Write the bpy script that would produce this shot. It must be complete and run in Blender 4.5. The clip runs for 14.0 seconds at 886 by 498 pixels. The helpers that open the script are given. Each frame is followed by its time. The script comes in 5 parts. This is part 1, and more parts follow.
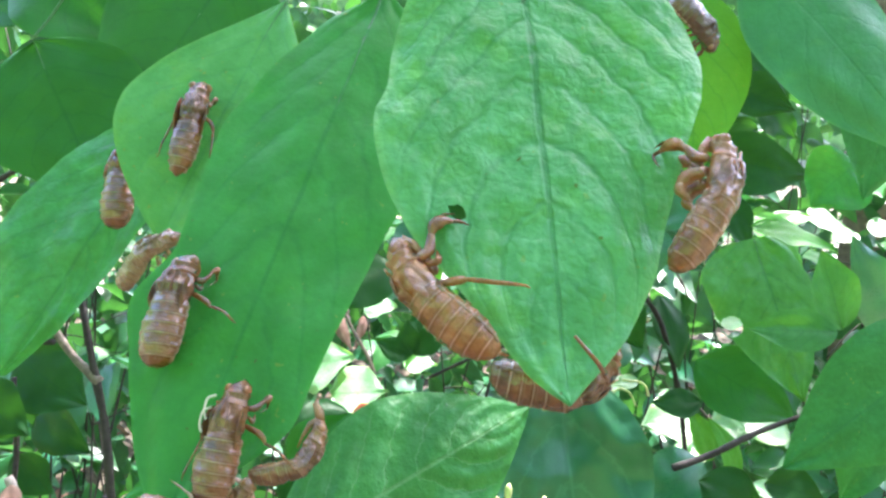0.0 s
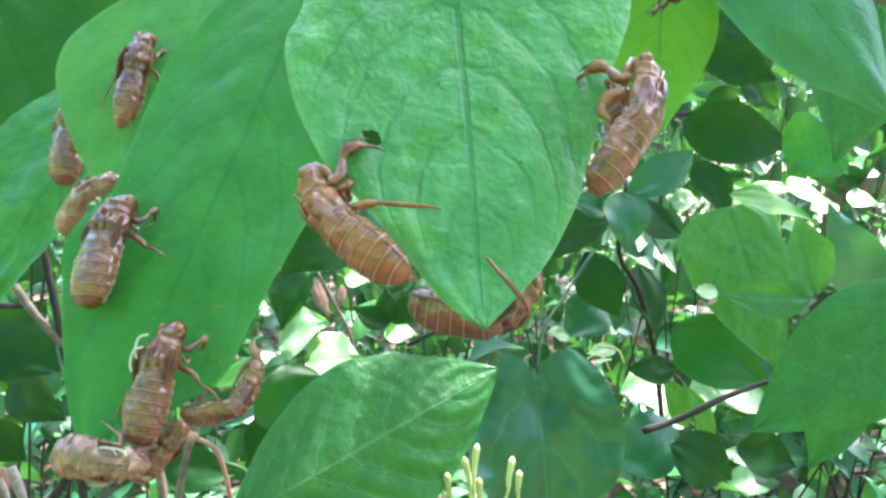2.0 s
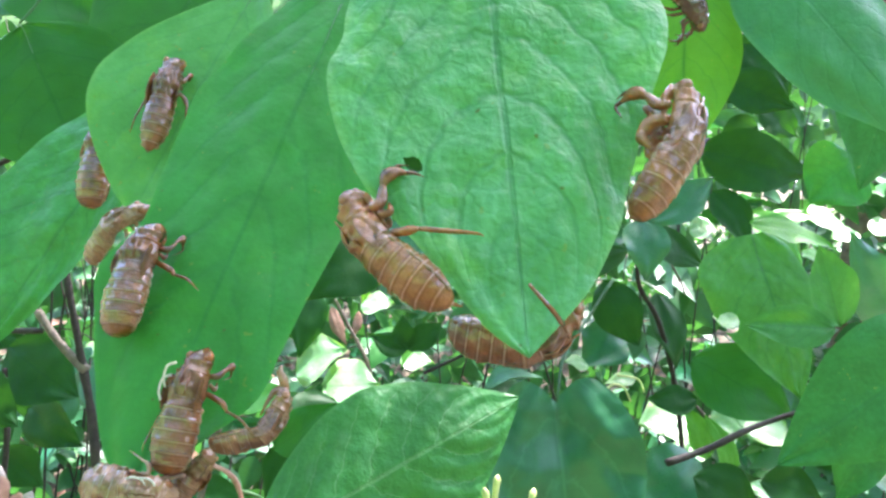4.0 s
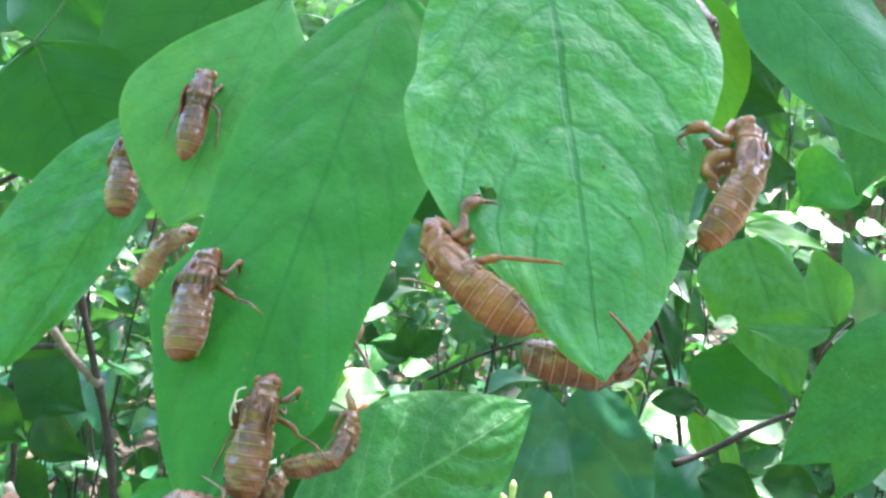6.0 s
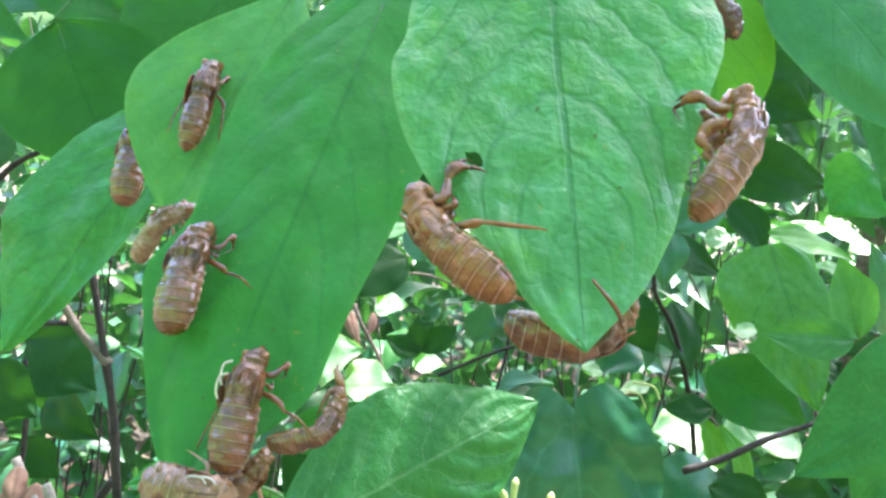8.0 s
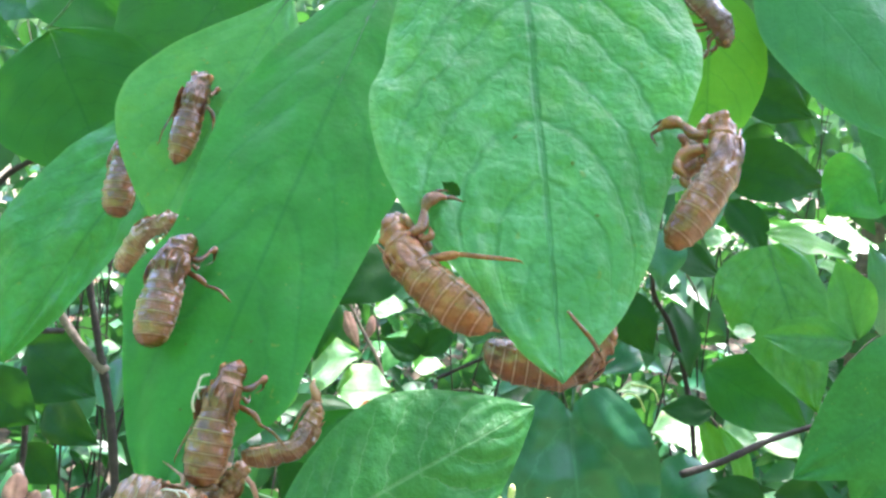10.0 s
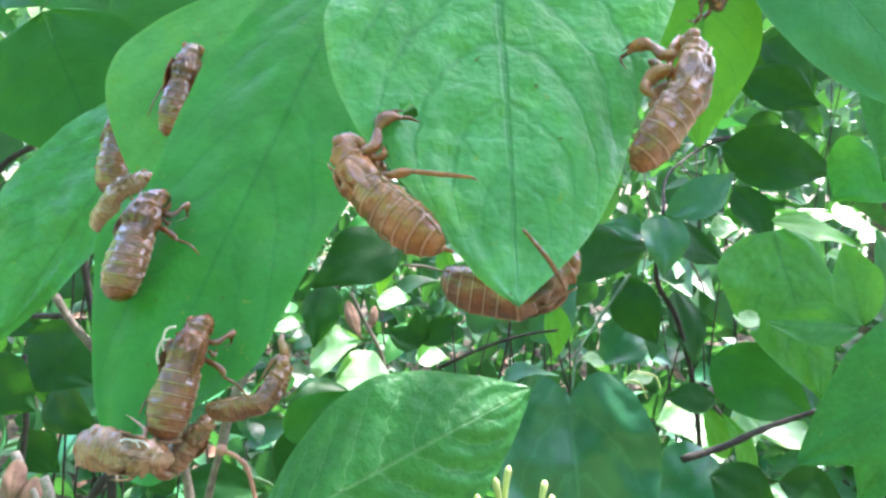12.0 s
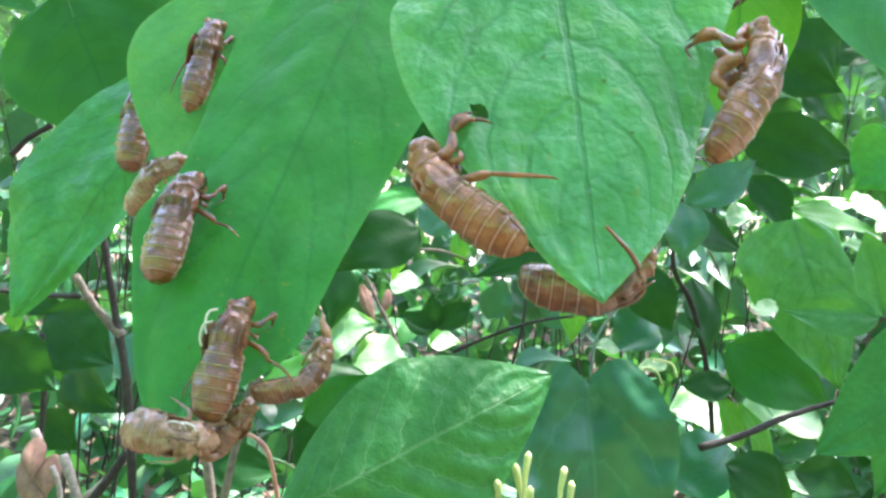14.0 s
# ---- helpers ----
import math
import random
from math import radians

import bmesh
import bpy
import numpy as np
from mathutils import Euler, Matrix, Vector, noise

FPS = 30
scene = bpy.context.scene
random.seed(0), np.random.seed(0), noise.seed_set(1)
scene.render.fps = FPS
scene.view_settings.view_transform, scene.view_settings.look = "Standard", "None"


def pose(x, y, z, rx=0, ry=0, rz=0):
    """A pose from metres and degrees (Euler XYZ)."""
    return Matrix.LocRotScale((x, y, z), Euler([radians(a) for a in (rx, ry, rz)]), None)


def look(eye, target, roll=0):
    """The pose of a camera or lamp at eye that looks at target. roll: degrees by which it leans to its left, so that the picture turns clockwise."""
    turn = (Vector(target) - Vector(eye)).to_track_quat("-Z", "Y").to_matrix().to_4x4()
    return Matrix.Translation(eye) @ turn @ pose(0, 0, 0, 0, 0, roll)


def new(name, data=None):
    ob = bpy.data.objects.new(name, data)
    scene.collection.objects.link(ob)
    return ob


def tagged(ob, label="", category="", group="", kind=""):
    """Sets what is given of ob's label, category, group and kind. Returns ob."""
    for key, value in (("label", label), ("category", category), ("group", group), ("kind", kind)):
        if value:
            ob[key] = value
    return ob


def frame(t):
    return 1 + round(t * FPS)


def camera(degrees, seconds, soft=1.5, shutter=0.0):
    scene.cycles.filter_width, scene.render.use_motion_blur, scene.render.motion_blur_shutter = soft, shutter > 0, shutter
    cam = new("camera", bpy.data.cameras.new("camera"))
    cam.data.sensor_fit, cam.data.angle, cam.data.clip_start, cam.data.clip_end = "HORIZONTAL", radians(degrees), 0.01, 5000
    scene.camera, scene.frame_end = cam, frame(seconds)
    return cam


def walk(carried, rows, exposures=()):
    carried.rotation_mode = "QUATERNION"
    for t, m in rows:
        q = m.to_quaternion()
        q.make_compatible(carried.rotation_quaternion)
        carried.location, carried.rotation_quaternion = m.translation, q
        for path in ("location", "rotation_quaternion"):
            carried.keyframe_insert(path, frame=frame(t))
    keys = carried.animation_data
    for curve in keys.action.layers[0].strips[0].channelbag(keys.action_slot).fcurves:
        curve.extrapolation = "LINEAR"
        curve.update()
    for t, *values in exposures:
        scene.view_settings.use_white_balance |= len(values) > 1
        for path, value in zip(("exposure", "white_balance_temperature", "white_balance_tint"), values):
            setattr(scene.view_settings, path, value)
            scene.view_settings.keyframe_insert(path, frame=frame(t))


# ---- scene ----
cam = camera(66.4, 14.0, 2.7)
PATH = [
    (0, (-0.0074, -0.0072, 1.0083), (-0.0093, 0.9820, 0.8620), 1.47),
    (0.5, (-0.0053, -0.0072, 1.0112), (0.0085, 0.9795, 0.8492), 1.86),
    (1, (0.0084, -0.0031, 1.0006), (0.0060, 0.9826, 0.8318), 1.33),
    (1.5, (-0.0016, -0.0052, 1.0028), (0.0310, 0.9782, 0.8241), 0.80),
    (2, (0.0045, -0.0048, 0.9999), (0.0194, 0.9785, 0.8186), 1.77),
    (2.5, (0.0008, -0.0050, 0.9986), (0.0128, 0.9792, 0.8220), 1.13),
    (3, (0.0000, 0.0000, 1.0000), (0.0000, 0.9864, 0.8357), 2.58),
    (3.2, (0.0007, -0.0019, 0.9994), (-0.0088, 0.9877, 0.8560), 1.42),
    (5.5, (-0.0032, -0.0057, 1.0030), (-0.0020, 0.9843, 0.8618), 2.87),
    (6, (-0.0149, -0.0111, 1.0047), (-0.0015, 0.9794, 0.8676), 1.07),
    (6.5, (-0.0102, -0.0054, 1.0023), (-0.0131, 0.9845, 0.8605), 2.30),
    (7, (0.0006, -0.0053, 0.9977), (-0.0220, 0.9853, 0.8626), 2.72),
    (7.5, (-0.0085, -0.0043, 0.9999), (-0.0244, 0.9853, 0.8571), 3.66),
    (8, (-0.0076, -0.0060, 0.9979), (-0.0276, 0.9845, 0.8616), 3.03),
    (8.2, (-0.0098, -0.0064, 1.0012), (-0.0261, 0.9828, 0.8555), 3.48),
    (10.3, (-0.0038, -0.0042, 1.0031), (-0.0264, 0.9859, 0.8639), 2.54),
    (10.5, (-0.0101, -0.0006, 0.9985), (-0.0251, 0.9879, 0.8477), 4.13),
    (11, (-0.0070, -0.0014, 0.9983), (-0.0288, 0.9856, 0.8388), 3.11),
    (11.5, (-0.0006, 0.0002, 0.9968), (-0.0351, 0.9864, 0.8349), 3.35),
    (12, (0.0045, -0.0019, 0.9917), (-0.0311, 0.9875, 0.8506), 2.24),
    (12.5, (0.0148, 0.0018, 0.9872), (-0.0531, 0.9889, 0.8421), 2.59),
    (13, (0.0021, -0.0010, 0.9899), (-0.0480, 0.9867, 0.8418), 1.41),
    (13.5, (0.0006, 0.0004, 0.9801), (-0.0451, 0.9911, 0.8521), 0.93),
    (14, (-0.0040, 0.0003, 0.9915), (-0.0493, 0.9855, 0.8263), 2.87),
]
walk(cam, [(t, look(eye, target, roll)) for t, eye, target, roll in PATH])

# ---- sky, sun and exposure: open shade under a thin canopy ----
SUN_DIR = Vector((0.30, 0.38, 0.88)).normalized()
world = bpy.data.worlds.new("sky")
scene.world = world
world.use_nodes = True
sky = world.node_tree.nodes.new("ShaderNodeTexSky")
sky.sky_type, sky.sun_disc = "NISHITA", False
sky.sun_elevation = math.asin(SUN_DIR.z)
sky.sun_rotation = math.atan2(SUN_DIR.x, SUN_DIR.y)
sky.air_density, sky.dust_density = 1.0, 3.0
background = world.node_tree.nodes["Background"]
background.inputs["Strength"].default_value = 0.15
world.node_tree.links.new(sky.outputs["Color"], background.inputs["Color"])
sun = new("sun", bpy.data.lights.new("sun", "SUN"))
sun.data.energy, sun.data.angle, sun.data.color = 3.8, radians(0.53), (1.0, 0.95, 0.86)
sun.matrix_world = look(SUN_DIR * 40, (0, 0, 0))
scene.view_settings.exposure = 3.43
scene.view_settings.use_white_balance = True
scene.view_settings.white_balance_temperature = 6150.0
scene.view_settings.white_balance_tint = 25.5


# ---- materials ----
class Nodes:
    """Short hand for building a node material."""

    def __init__(self, name):
        self.mat = bpy.data.materials.new(name)
        self.mat.use_nodes = True
        self.tree = self.mat.node_tree
        self.tree.nodes.clear()
        self.out = self.tree.nodes.new("ShaderNodeOutputMaterial")

    def put(self, kind):
        return self.tree.nodes.new("ShaderNode" + kind)

    def join(self, a, b):
        self.tree.links.new(a, b)

    def fill(self, socket, value):
        if hasattr(value, "links"):
            self.join(value, socket)
        else:
            socket.default_value = value

    def calc(self, op, a, b=0.0, c=0.0):
        node = self.put("Math")
        node.operation = op
        for n, value in enumerate((a, b, c)):
            self.fill(node.inputs[n], value)
        return node.outputs[0]

    def smooth(self, value, low, high, to_low=0.0, to_high=1.0):
        node = self.put("MapRange")
        node.interpolation_type = "SMOOTHSTEP"
        for n, v in enumerate((value, low, high, to_low, to_high)):
            self.fill(node.inputs[n], v)
        return node.outputs[0]

    def mix(self, factor, a, b):
        node = self.put("Mix")
        node.data_type = "RGBA"
        self.fill(node.inputs[0], factor)
        self.fill(node.inputs[6], a)
        self.fill(node.inputs[7], b)
        return node.outputs[2]

    def noise(self, coords, scale, detail=3.0, rough=0.55):
        node = self.put("TexNoise")
        node.inputs["Scale"].default_value, node.inputs["Detail"].default_value = scale, detail
        node.inputs["Roughness"].default_value = rough
        self.join(coords, node.inputs["Vector"])
        return node.outputs["Fac"]

    def bump(self, height, strength, distance):
        node = self.put("Bump")
        node.inputs["Strength"].default_value, node.inputs["Distance"].default_value = strength, distance
        self.join(height, node.inputs["Height"])
        return node.outputs["Normal"]


def rgb(r, g, b):
    return (r, g, b, 1.0)


def leaf_material(name, dark, light, vein, veins=7.0, sweep=0.32, rough=0.42, through_light=0.3, glow=(0.30, 0.55, 0.05), bump=0.5,
                  vein_strength=0.5, vary=0.0, spots=0.0, mottle=0.0, specks=0.0, shine=0.5, arch=1.5, vein_width=0.085, yellow=0.35):
    n = Nodes(name)
    uv = n.put("UVMap").outputs["UV"]
    split = n.put("SeparateXYZ")
    n.join(uv, split.inputs[0])
    along, side = split.outputs[1], n.calc("ABSOLUTE", split.outputs[0])
    spot = n.put("TexCoord").outputs["Object"]
    warp = n.noise(spot, 160.0, 2.0)
    fine = n.noise(spot, 900.0, 4.0)
    wide = n.noise(spot, 45.0, 2.0)
    # side veins leave the midrib and sweep toward the tip
    s = n.calc("SUBTRACT", along, n.calc("MULTIPLY", n.calc("POWER", side, arch), sweep))
    s = n.calc("ADD", n.calc("MULTIPLY", s, veins), n.calc("MULTIPLY", warp, 0.45))
    away = n.calc("ABSOLUTE", n.calc("SUBTRACT", n.calc("FRACT", s), 0.5))
    branch = n.smooth(away, 0.0, vein_width, 1.0, 0.0)
    branch = n.calc("MULTIPLY", n.calc("MULTIPLY", branch, n.smooth(side, 0.7, 1.0, 1.0, 0.15)), n.smooth(along, 0.78, 0.92, 1.0, 0.1))
    rib = n.smooth(side, 0.008, 0.034, 1.0, 0.0)
    veined = n.calc("MAXIMUM", n.calc("MULTIPLY", branch, 0.75), rib)
    cells = n.put("TexVoronoi")
    cells.feature = "DISTANCE_TO_EDGE"
    cells.inputs["Scale"].default_value = 420.0
    n.join(spot, cells.inputs["Vector"])
    net = n.smooth(cells.outputs["Distance"], 0.0, 0.2, 1.0, 0.0)
    shade = n.calc("ADD", n.calc("MULTIPLY", wide, 0.9), n.calc("MULTIPLY", fine, 0.25))
    colour = n.mix(n.smooth(shade, 0.35, 0.85), rgb(*dark), rgb(*light))
    blotch = n.smooth(n.noise(spot, 62.0, 4.0, 0.6), 0.50, 0.70)
    colour = n.mix(n.calc("MULTIPLY", blotch, yellow), colour, rgb(dark[0] * 2.6, light[1] * 1.06, dark[2] * 0.6))
    # a paler, yellower rim
    colour = n.mix(n.calc("MULTIPLY", n.smooth(side, 0.93, 1.0), 0.5), colour, rgb(light[0] * 2.0, light[1] * 1.15, light[2]))
    colour = n.mix(n.calc("MULTIPLY", veined, vein_strength), colour, rgb(*vein))
    colour = n.mix(n.calc("MULTIPLY", net, 0.05), colour, rgb(*vein))
    if mottle:
        patch = n.calc("ADD", n.calc("MULTIPLY", n.noise(spot, 240.0, 3.0, 0.6), 0.6), n.calc("MULTIPLY", n.noise(spot, 95.0, 2.0), 0.4))
        colour = n.mix(n.calc("MULTIPLY", n.smooth(patch, 0.40, 0.50, 1.0, 0.0), mottle), colour, rgb(dark[0] * 0.5, dark[1] * 0.66, dark[2] * 0.6))
        colour = n.mix(n.calc("MULTIPLY", n.smooth(patch, 0.50, 0.66), mottle), colour, rgb(light[0] * 1.9, light[1] * 1.3, light[2] * 1.7))
    if specks:
        fleck = n.smooth(n.noise(spot, 420.0, 1.0), 0.765, 0.80)
        colour = n.mix(n.calc("MULTIPLY", fleck, specks), colour, rgb(0.07, 0.06, 0.02))
    if spots:
        blot = n.smooth(n.noise(spot, 330.0, 2.0), 0.69, 0.74)
        colour = n.mix(n.calc("MULTIPLY", blot, spots), colour, rgb(0.20, 0.26, 0.04))
    if vary:
        own = n.put("ObjectInfo").outputs["Random"]
        hue = n.put("HueSaturation")
        n.join(n.calc("ADD", n.calc("MULTIPLY", own, 0.05), 0.475), hue.inputs["Hue"])
        n.join(n.calc("ADD", n.calc("MULTIPLY", n.calc("FRACT", n.calc("MULTIPLY", own, 7.3)), vary), 1 - vary / 2), hue.inputs["Value"])
        n.join(colour, hue.inputs["Color"])
        colour = hue.outputs["Color"]
    height = n.calc("SUBTRACT", n.calc("ADD", n.calc("MULTIPLY", fine, 0.25), n.calc("MULTIPLY", n.noise(spot, 210.0, 2.0), 1.6)), n.calc("ADD", n.calc("MULTIPLY", veined, 0.4), n.calc("MULTIPLY", net, 0.07)))
    normal = n.bump(height, bump, 0.0009)
    face = n.put("BsdfPrincipled")
    n.fill(face.inputs["Base Color"], colour)
    n.fill(face.inputs["Roughness"], n.calc("ADD", n.calc("MULTIPLY", fine, 0.2), rough - 0.1))
    face.inputs["Specular IOR Level"].default_value = shine
    n.join(normal, face.inputs["Normal"])
    lit = n.put("BsdfTranslucent")
    n.fill(lit.inputs["Color"], n.mix(n.calc("MULTIPLY", veined, 0.5), rgb(*glow), rgb(*dark)))
    both = n.put("MixShader")
    both.inputs[0].default_value = through_light
    n.join(face.outputs[0], both.inputs[1])
    n.join(lit.outputs[0], both.inputs[2])
    n.join(both.outputs[0], n.out.inputs["Surface"])
    return n.mat


def plain_material(name, dark, light, scale, rough=0.6, bump=0.4, distance=0.001, detail=5.0, clear=0.0):
    n = Nodes(name)
    spot = n.put("TexCoord").outputs["Object"]
    grain = n.noise(spot, scale, detail)
    wide = n.noise(spot, scale * 0.17, 2.0)
    tone = n.calc("ADD", n.calc("MULTIPLY", grain, 0.6), n.calc("MULTIPLY", wide, 0.5))
    face = n.put("BsdfPrincipled")
    n.fill(face.inputs["Base Color"], n.mix(n.smooth(tone, 0.35, 0.75), rgb(*dark), rgb(*light)))
    n.fill(face.inputs["Roughness"], rough)
    face.inputs["Coat Weight"].default_value = clear
    n.join(n.bump(grain, bump, distance), face.inputs["Normal"])
    n.join(face.outputs[0], n.out.inputs["Surface"])
    return n.mat


def shell_material(name, dark, light, band, through_light=0.28):
    """Dry, thin, glossy amber skin, with pale rings between the segments (rings run along the uv's second axis)."""
    n = Nodes(name)
    uv = n.put("UVMap").outputs["UV"]
    split = n.put("SeparateXYZ")
    n.join(uv, split.inputs[0])
    spot = n.put("TexCoord").outputs["Object"]
    fine, wide = n.noise(spot, 1500.0, 4.0), n.noise(spot, 190.0, 1.0)
    away = n.calc("ABSOLUTE", n.calc("SUBTRACT", n.calc("FRACT", split.outputs[1]), 0.5))
    ring = n.smooth(away, 0.415, 0.475)
    ring = n.calc("MULTIPLY", ring, n.smooth(wide, 0.1, 0.4))
    colour = n.mix(n.smooth(n.calc("ADD", n.calc("MULTIPLY", fine, 0.3), n.calc("MULTIPLY", wide, 0.7)), 0.28, 0.62), rgb(*dark), rgb(*light))
    groove = n.smooth(n.calc("ABSOLUTE", n.calc("SUBTRACT", away, 0.35)), 0.0, 0.10, 0.62, 0.0)
    colour = n.mix(groove, colour, rgb(*dark))
    colour = n.mix(n.calc("MULTIPLY", ring, 0.54), colour, rgb(*band))
    face = n.put("BsdfPrincipled")
    n.fill(face.inputs["Base Color"], colour)
    n.fill(face.inputs["Roughness"], n.calc("ADD", n.calc("MULTIPLY", wide, 0.25), 0.08))
    face.inputs["Specular IOR Level"].default_value = 0.5
    face.inputs["IOR"].default_value = 1.5
    face.inputs["Specular Tint"].default_value = rgb(1.0, 0.88, 0.74)
    face.inputs["Coat Weight"].default_value, face.inputs["Coat Roughness"].default_value = 1.0, 0.04
    face.inputs["Coat IOR"].default_value = 1.8
    n.join(n.bump(n.calc("ADD", wide, n.calc("MULTIPLY", n.noise(spot, 520.0, 2.0), 0.45)), 0.7, 0.0009), face.inputs["Coat Normal"])
    n.join(n.bump(n.calc("ADD", n.calc("ADD", fine, n.calc("MULTIPLY", wide, 2.0)), n.calc("MULTIPLY", n.noise(spot, 400.0, 2.0), 2.6)), 0.75, 0.0006), face.inputs["Normal"])
    lit = n.put("BsdfTranslucent")
    lit.inputs["Color"].default_value = rgb(0.80, 0.27, 0.08)
    both = n.put("MixShader")
    both.inputs[0].default_value = through_light
    n.join(face.outputs[0], both.inputs[1])
    n.join(lit.outputs[0], both.inputs[2])
    n.join(both.outputs[0], n.out.inputs["Surface"])
    return n.mat


LEAF_NEAR = leaf_material("fresh_leaf", (0.046, 0.280, 0.096), (0.105, 0.435, 0.185), (0.022, 0.20, 0.055), veins=9, sweep=0.34, arch=1.7, vein_width=0.13, spots=0.5, glow=(0.14, 0.52, 0.03), bump=0.85, vein_strength=0.45, shine=0.5, rough=0.40, through_light=0.22, mottle=0.22, specks=0.9, yellow=0.6)
LEAF_COOL = leaf_material("cool_green_leaf", (0.030, 0.21, 0.065), (0.044, 0.27, 0.090), (0.02, 0.16, 0.06), vein_strength=0.1, bump=0.3, glow=(0.05, 0.34, 0.05), through_light=0.06, mottle=0.15)
LEAF_SMOOTH = leaf_material("smooth_leaf", (0.012, 0.190, 0.027), (0.026, 0.282, 0.048), (0.012, 0.14, 0.035), veins=8, sweep=0.30, arch=1.4, vein_width=0.14, vein_strength=0.13, bump=0.25, rough=0.47, glow=(0.10, 0.46, 0.03), through_light=0.2, spots=0.7, mottle=0.18, specks=0.8, shine=0.38, yellow=0.35)
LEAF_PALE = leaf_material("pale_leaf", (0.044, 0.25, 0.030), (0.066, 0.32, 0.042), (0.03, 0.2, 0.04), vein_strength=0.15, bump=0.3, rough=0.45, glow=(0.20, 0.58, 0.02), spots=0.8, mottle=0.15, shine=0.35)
LEAF_FOLDED = leaf_material("light_green_leaf", (0.050, 0.285, 0.060), (0.085, 0.375, 0.095), (0.03, 0.2, 0.05), vein_strength=0.12, vein_width=0.12, bump=0.3, rough=0.42, glow=(0.14, 0.52, 0.04), through_light=0.2, spots=0.9, mottle=0.2, specks=0.6, shine=0.45, yellow=0.45)
# pale colour stands in for part of the sun's glare on green leaves
LEAF_SUNNY = leaf_material("sun_paled_leaf", (0.17, 0.37, 0.16), (0.23, 0.45, 0.22), (0.08, 0.28, 0.08), vein_strength=0.3, rough=0.3, glow=(0.25, 0.58, 0.06))
LEAF_QUILTED = leaf_material("quilted_leaf", (0.017, 0.140, 0.034), (0.029, 0.192, 0.050), (0.20, 0.42, 0.17), veins=8, sweep=0.26, arch=1.2, vein_width=0.06, vein_strength=0.5, bump=0.7, mottle=0.3, shine=0.4, glow=(0.10, 0.46, 0.03), through_light=0.2)
# leaf green lowered in colour to carry moderate shade
LEAF_MID = leaf_material("shade_tinted_leaf", (0.011, 0.125, 0.016), (0.018, 0.165, 0.024), (0.010, 0.10, 0.018), vein_strength=0.1, bump=0.2, shine=0.3, rough=0.5, glow=(0.07, 0.38, 0.02), through_light=0.15)
# very dark green: the deep shade inside the bush is put into the colour
LEAF_DARK = leaf_material("shade_darkened_leaf", (0.005, 0.050, 0.009), (0.009, 0.072, 0.014), (0.012, 0.09, 0.028), vein_strength=0.3, bump=0.2, rough=0.5, glow=(0.07, 0.34, 0.02), through_light=0.12, shine=0.22)
LEAF_BLUE = leaf_material("glossy_bluish_leaf", (0.013, 0.118, 0.046), (0.020, 0.158, 0.064), (0.02, 0.15, 0.075), veins=3, sweep=0.6, vein_strength=0.5, bump=0.12, rough=0.3, through_light=0.12, glow=(0.06, 0.36, 0.05), shine=0.8)
LEAF_BACK = leaf_material("dull_green_leaf", (0.013, 0.145, 0.032), (0.022, 0.200, 0.048), (0.03, 0.18, 0.04), vein_strength=0.15, bump=0.3, rough=0.5, glow=(0.08, 0.40, 0.03), through_light=0.15, spots=0.8, mottle=0.35, specks=0.5, shine=0.35, yellow=0.15)
LEAF_HEART = leaf_material("glossy_green_leaf", (0.010, 0.100, 0.034), (0.017, 0.140, 0.050), (0.05, 0.22, 0.09), veins=3, sweep=0.6, vein_strength=0.5, bump=0.12, rough=0.32, through_light=0.06, glow=(0.05, 0.30, 0.06), shine=0.6, yellow=0.1)
LEAF_FRESH = leaf_material("wrinkled_leaf", (0.018, 0.215, 0.040), (0.042, 0.315, 0.075), (0.012, 0.15, 0.035), veins=8, sweep=0.34, arch=1.5, vein_width=0.12, vein_strength=0.3, bump=0.5, rough=0.42, glow=(0.10, 0.48, 0.04), through_light=0.2, spots=0.6, mottle=0.3, specks=0.9, shine=0.5, yellow=0.35)
LEAF_ROUND = leaf_material("thin_pale_leaf", (0.026, 0.195, 0.042), (0.044, 0.265, 0.064), (0.022, 0.15, 0.028), veins=6, sweep=0.35, arch=1.3, vein_strength=0.35, bump=0.3, rough=0.5, glow=(0.16, 0.52, 0.03), through_light=0.28, spots=0.8, mottle=0.25, specks=0.4, shine=0.35, yellow=0.2)
LEAF_BUSH = leaf_material("bush_leaf", (0.013, 0.088, 0.026), (0.023, 0.13, 0.044), (0.03, 0.16, 0.06), veins=6, vein_strength=0.4, bump=0.3, vary=0.8, glow=(0.10, 0.40, 0.05), through_light=0.16, shine=0.5)
SHELL = shell_material("amber_shell", (0.12, 0.036, 0.007), (0.46, 0.180, 0.055), (0.85, 0.48, 0.38), 0.26)
SHELL_GLOSSY = shell_material("glossy_brown_shell", (0.040, 0.011, 0.003), (0.27, 0.088, 0.024), (0.66, 0.38, 0.26), 0.18)
SHELL_PALE = shell_material("faded_shell", (0.20, 0.090, 0.045), (0.46, 0.26, 0.15), (0.66, 0.50, 0.38), 0.2)
SHELL_DULL = shell_material("dull_shell", (0.11, 0.036, 0.012), (0.30, 0.13, 0.05), (0.46, 0.29, 0.17), 0.14)
SHELL_DARK = shell_material("dark_shell", (0.05, 0.016, 0.006), (0.12, 0.04, 0.014), (0.20, 0.09, 0.04), 0.12)
EYE_SKIN = shell_material("clear_eye_skin", (0.26, 0.10, 0.04), (0.40, 0.19, 0.08), (0.5, 0.3, 0.15), 0.35)
LINING = plain_material("white_lining", (0.7, 0.62, 0.5), (0.82, 0.76, 0.66), 900.0)
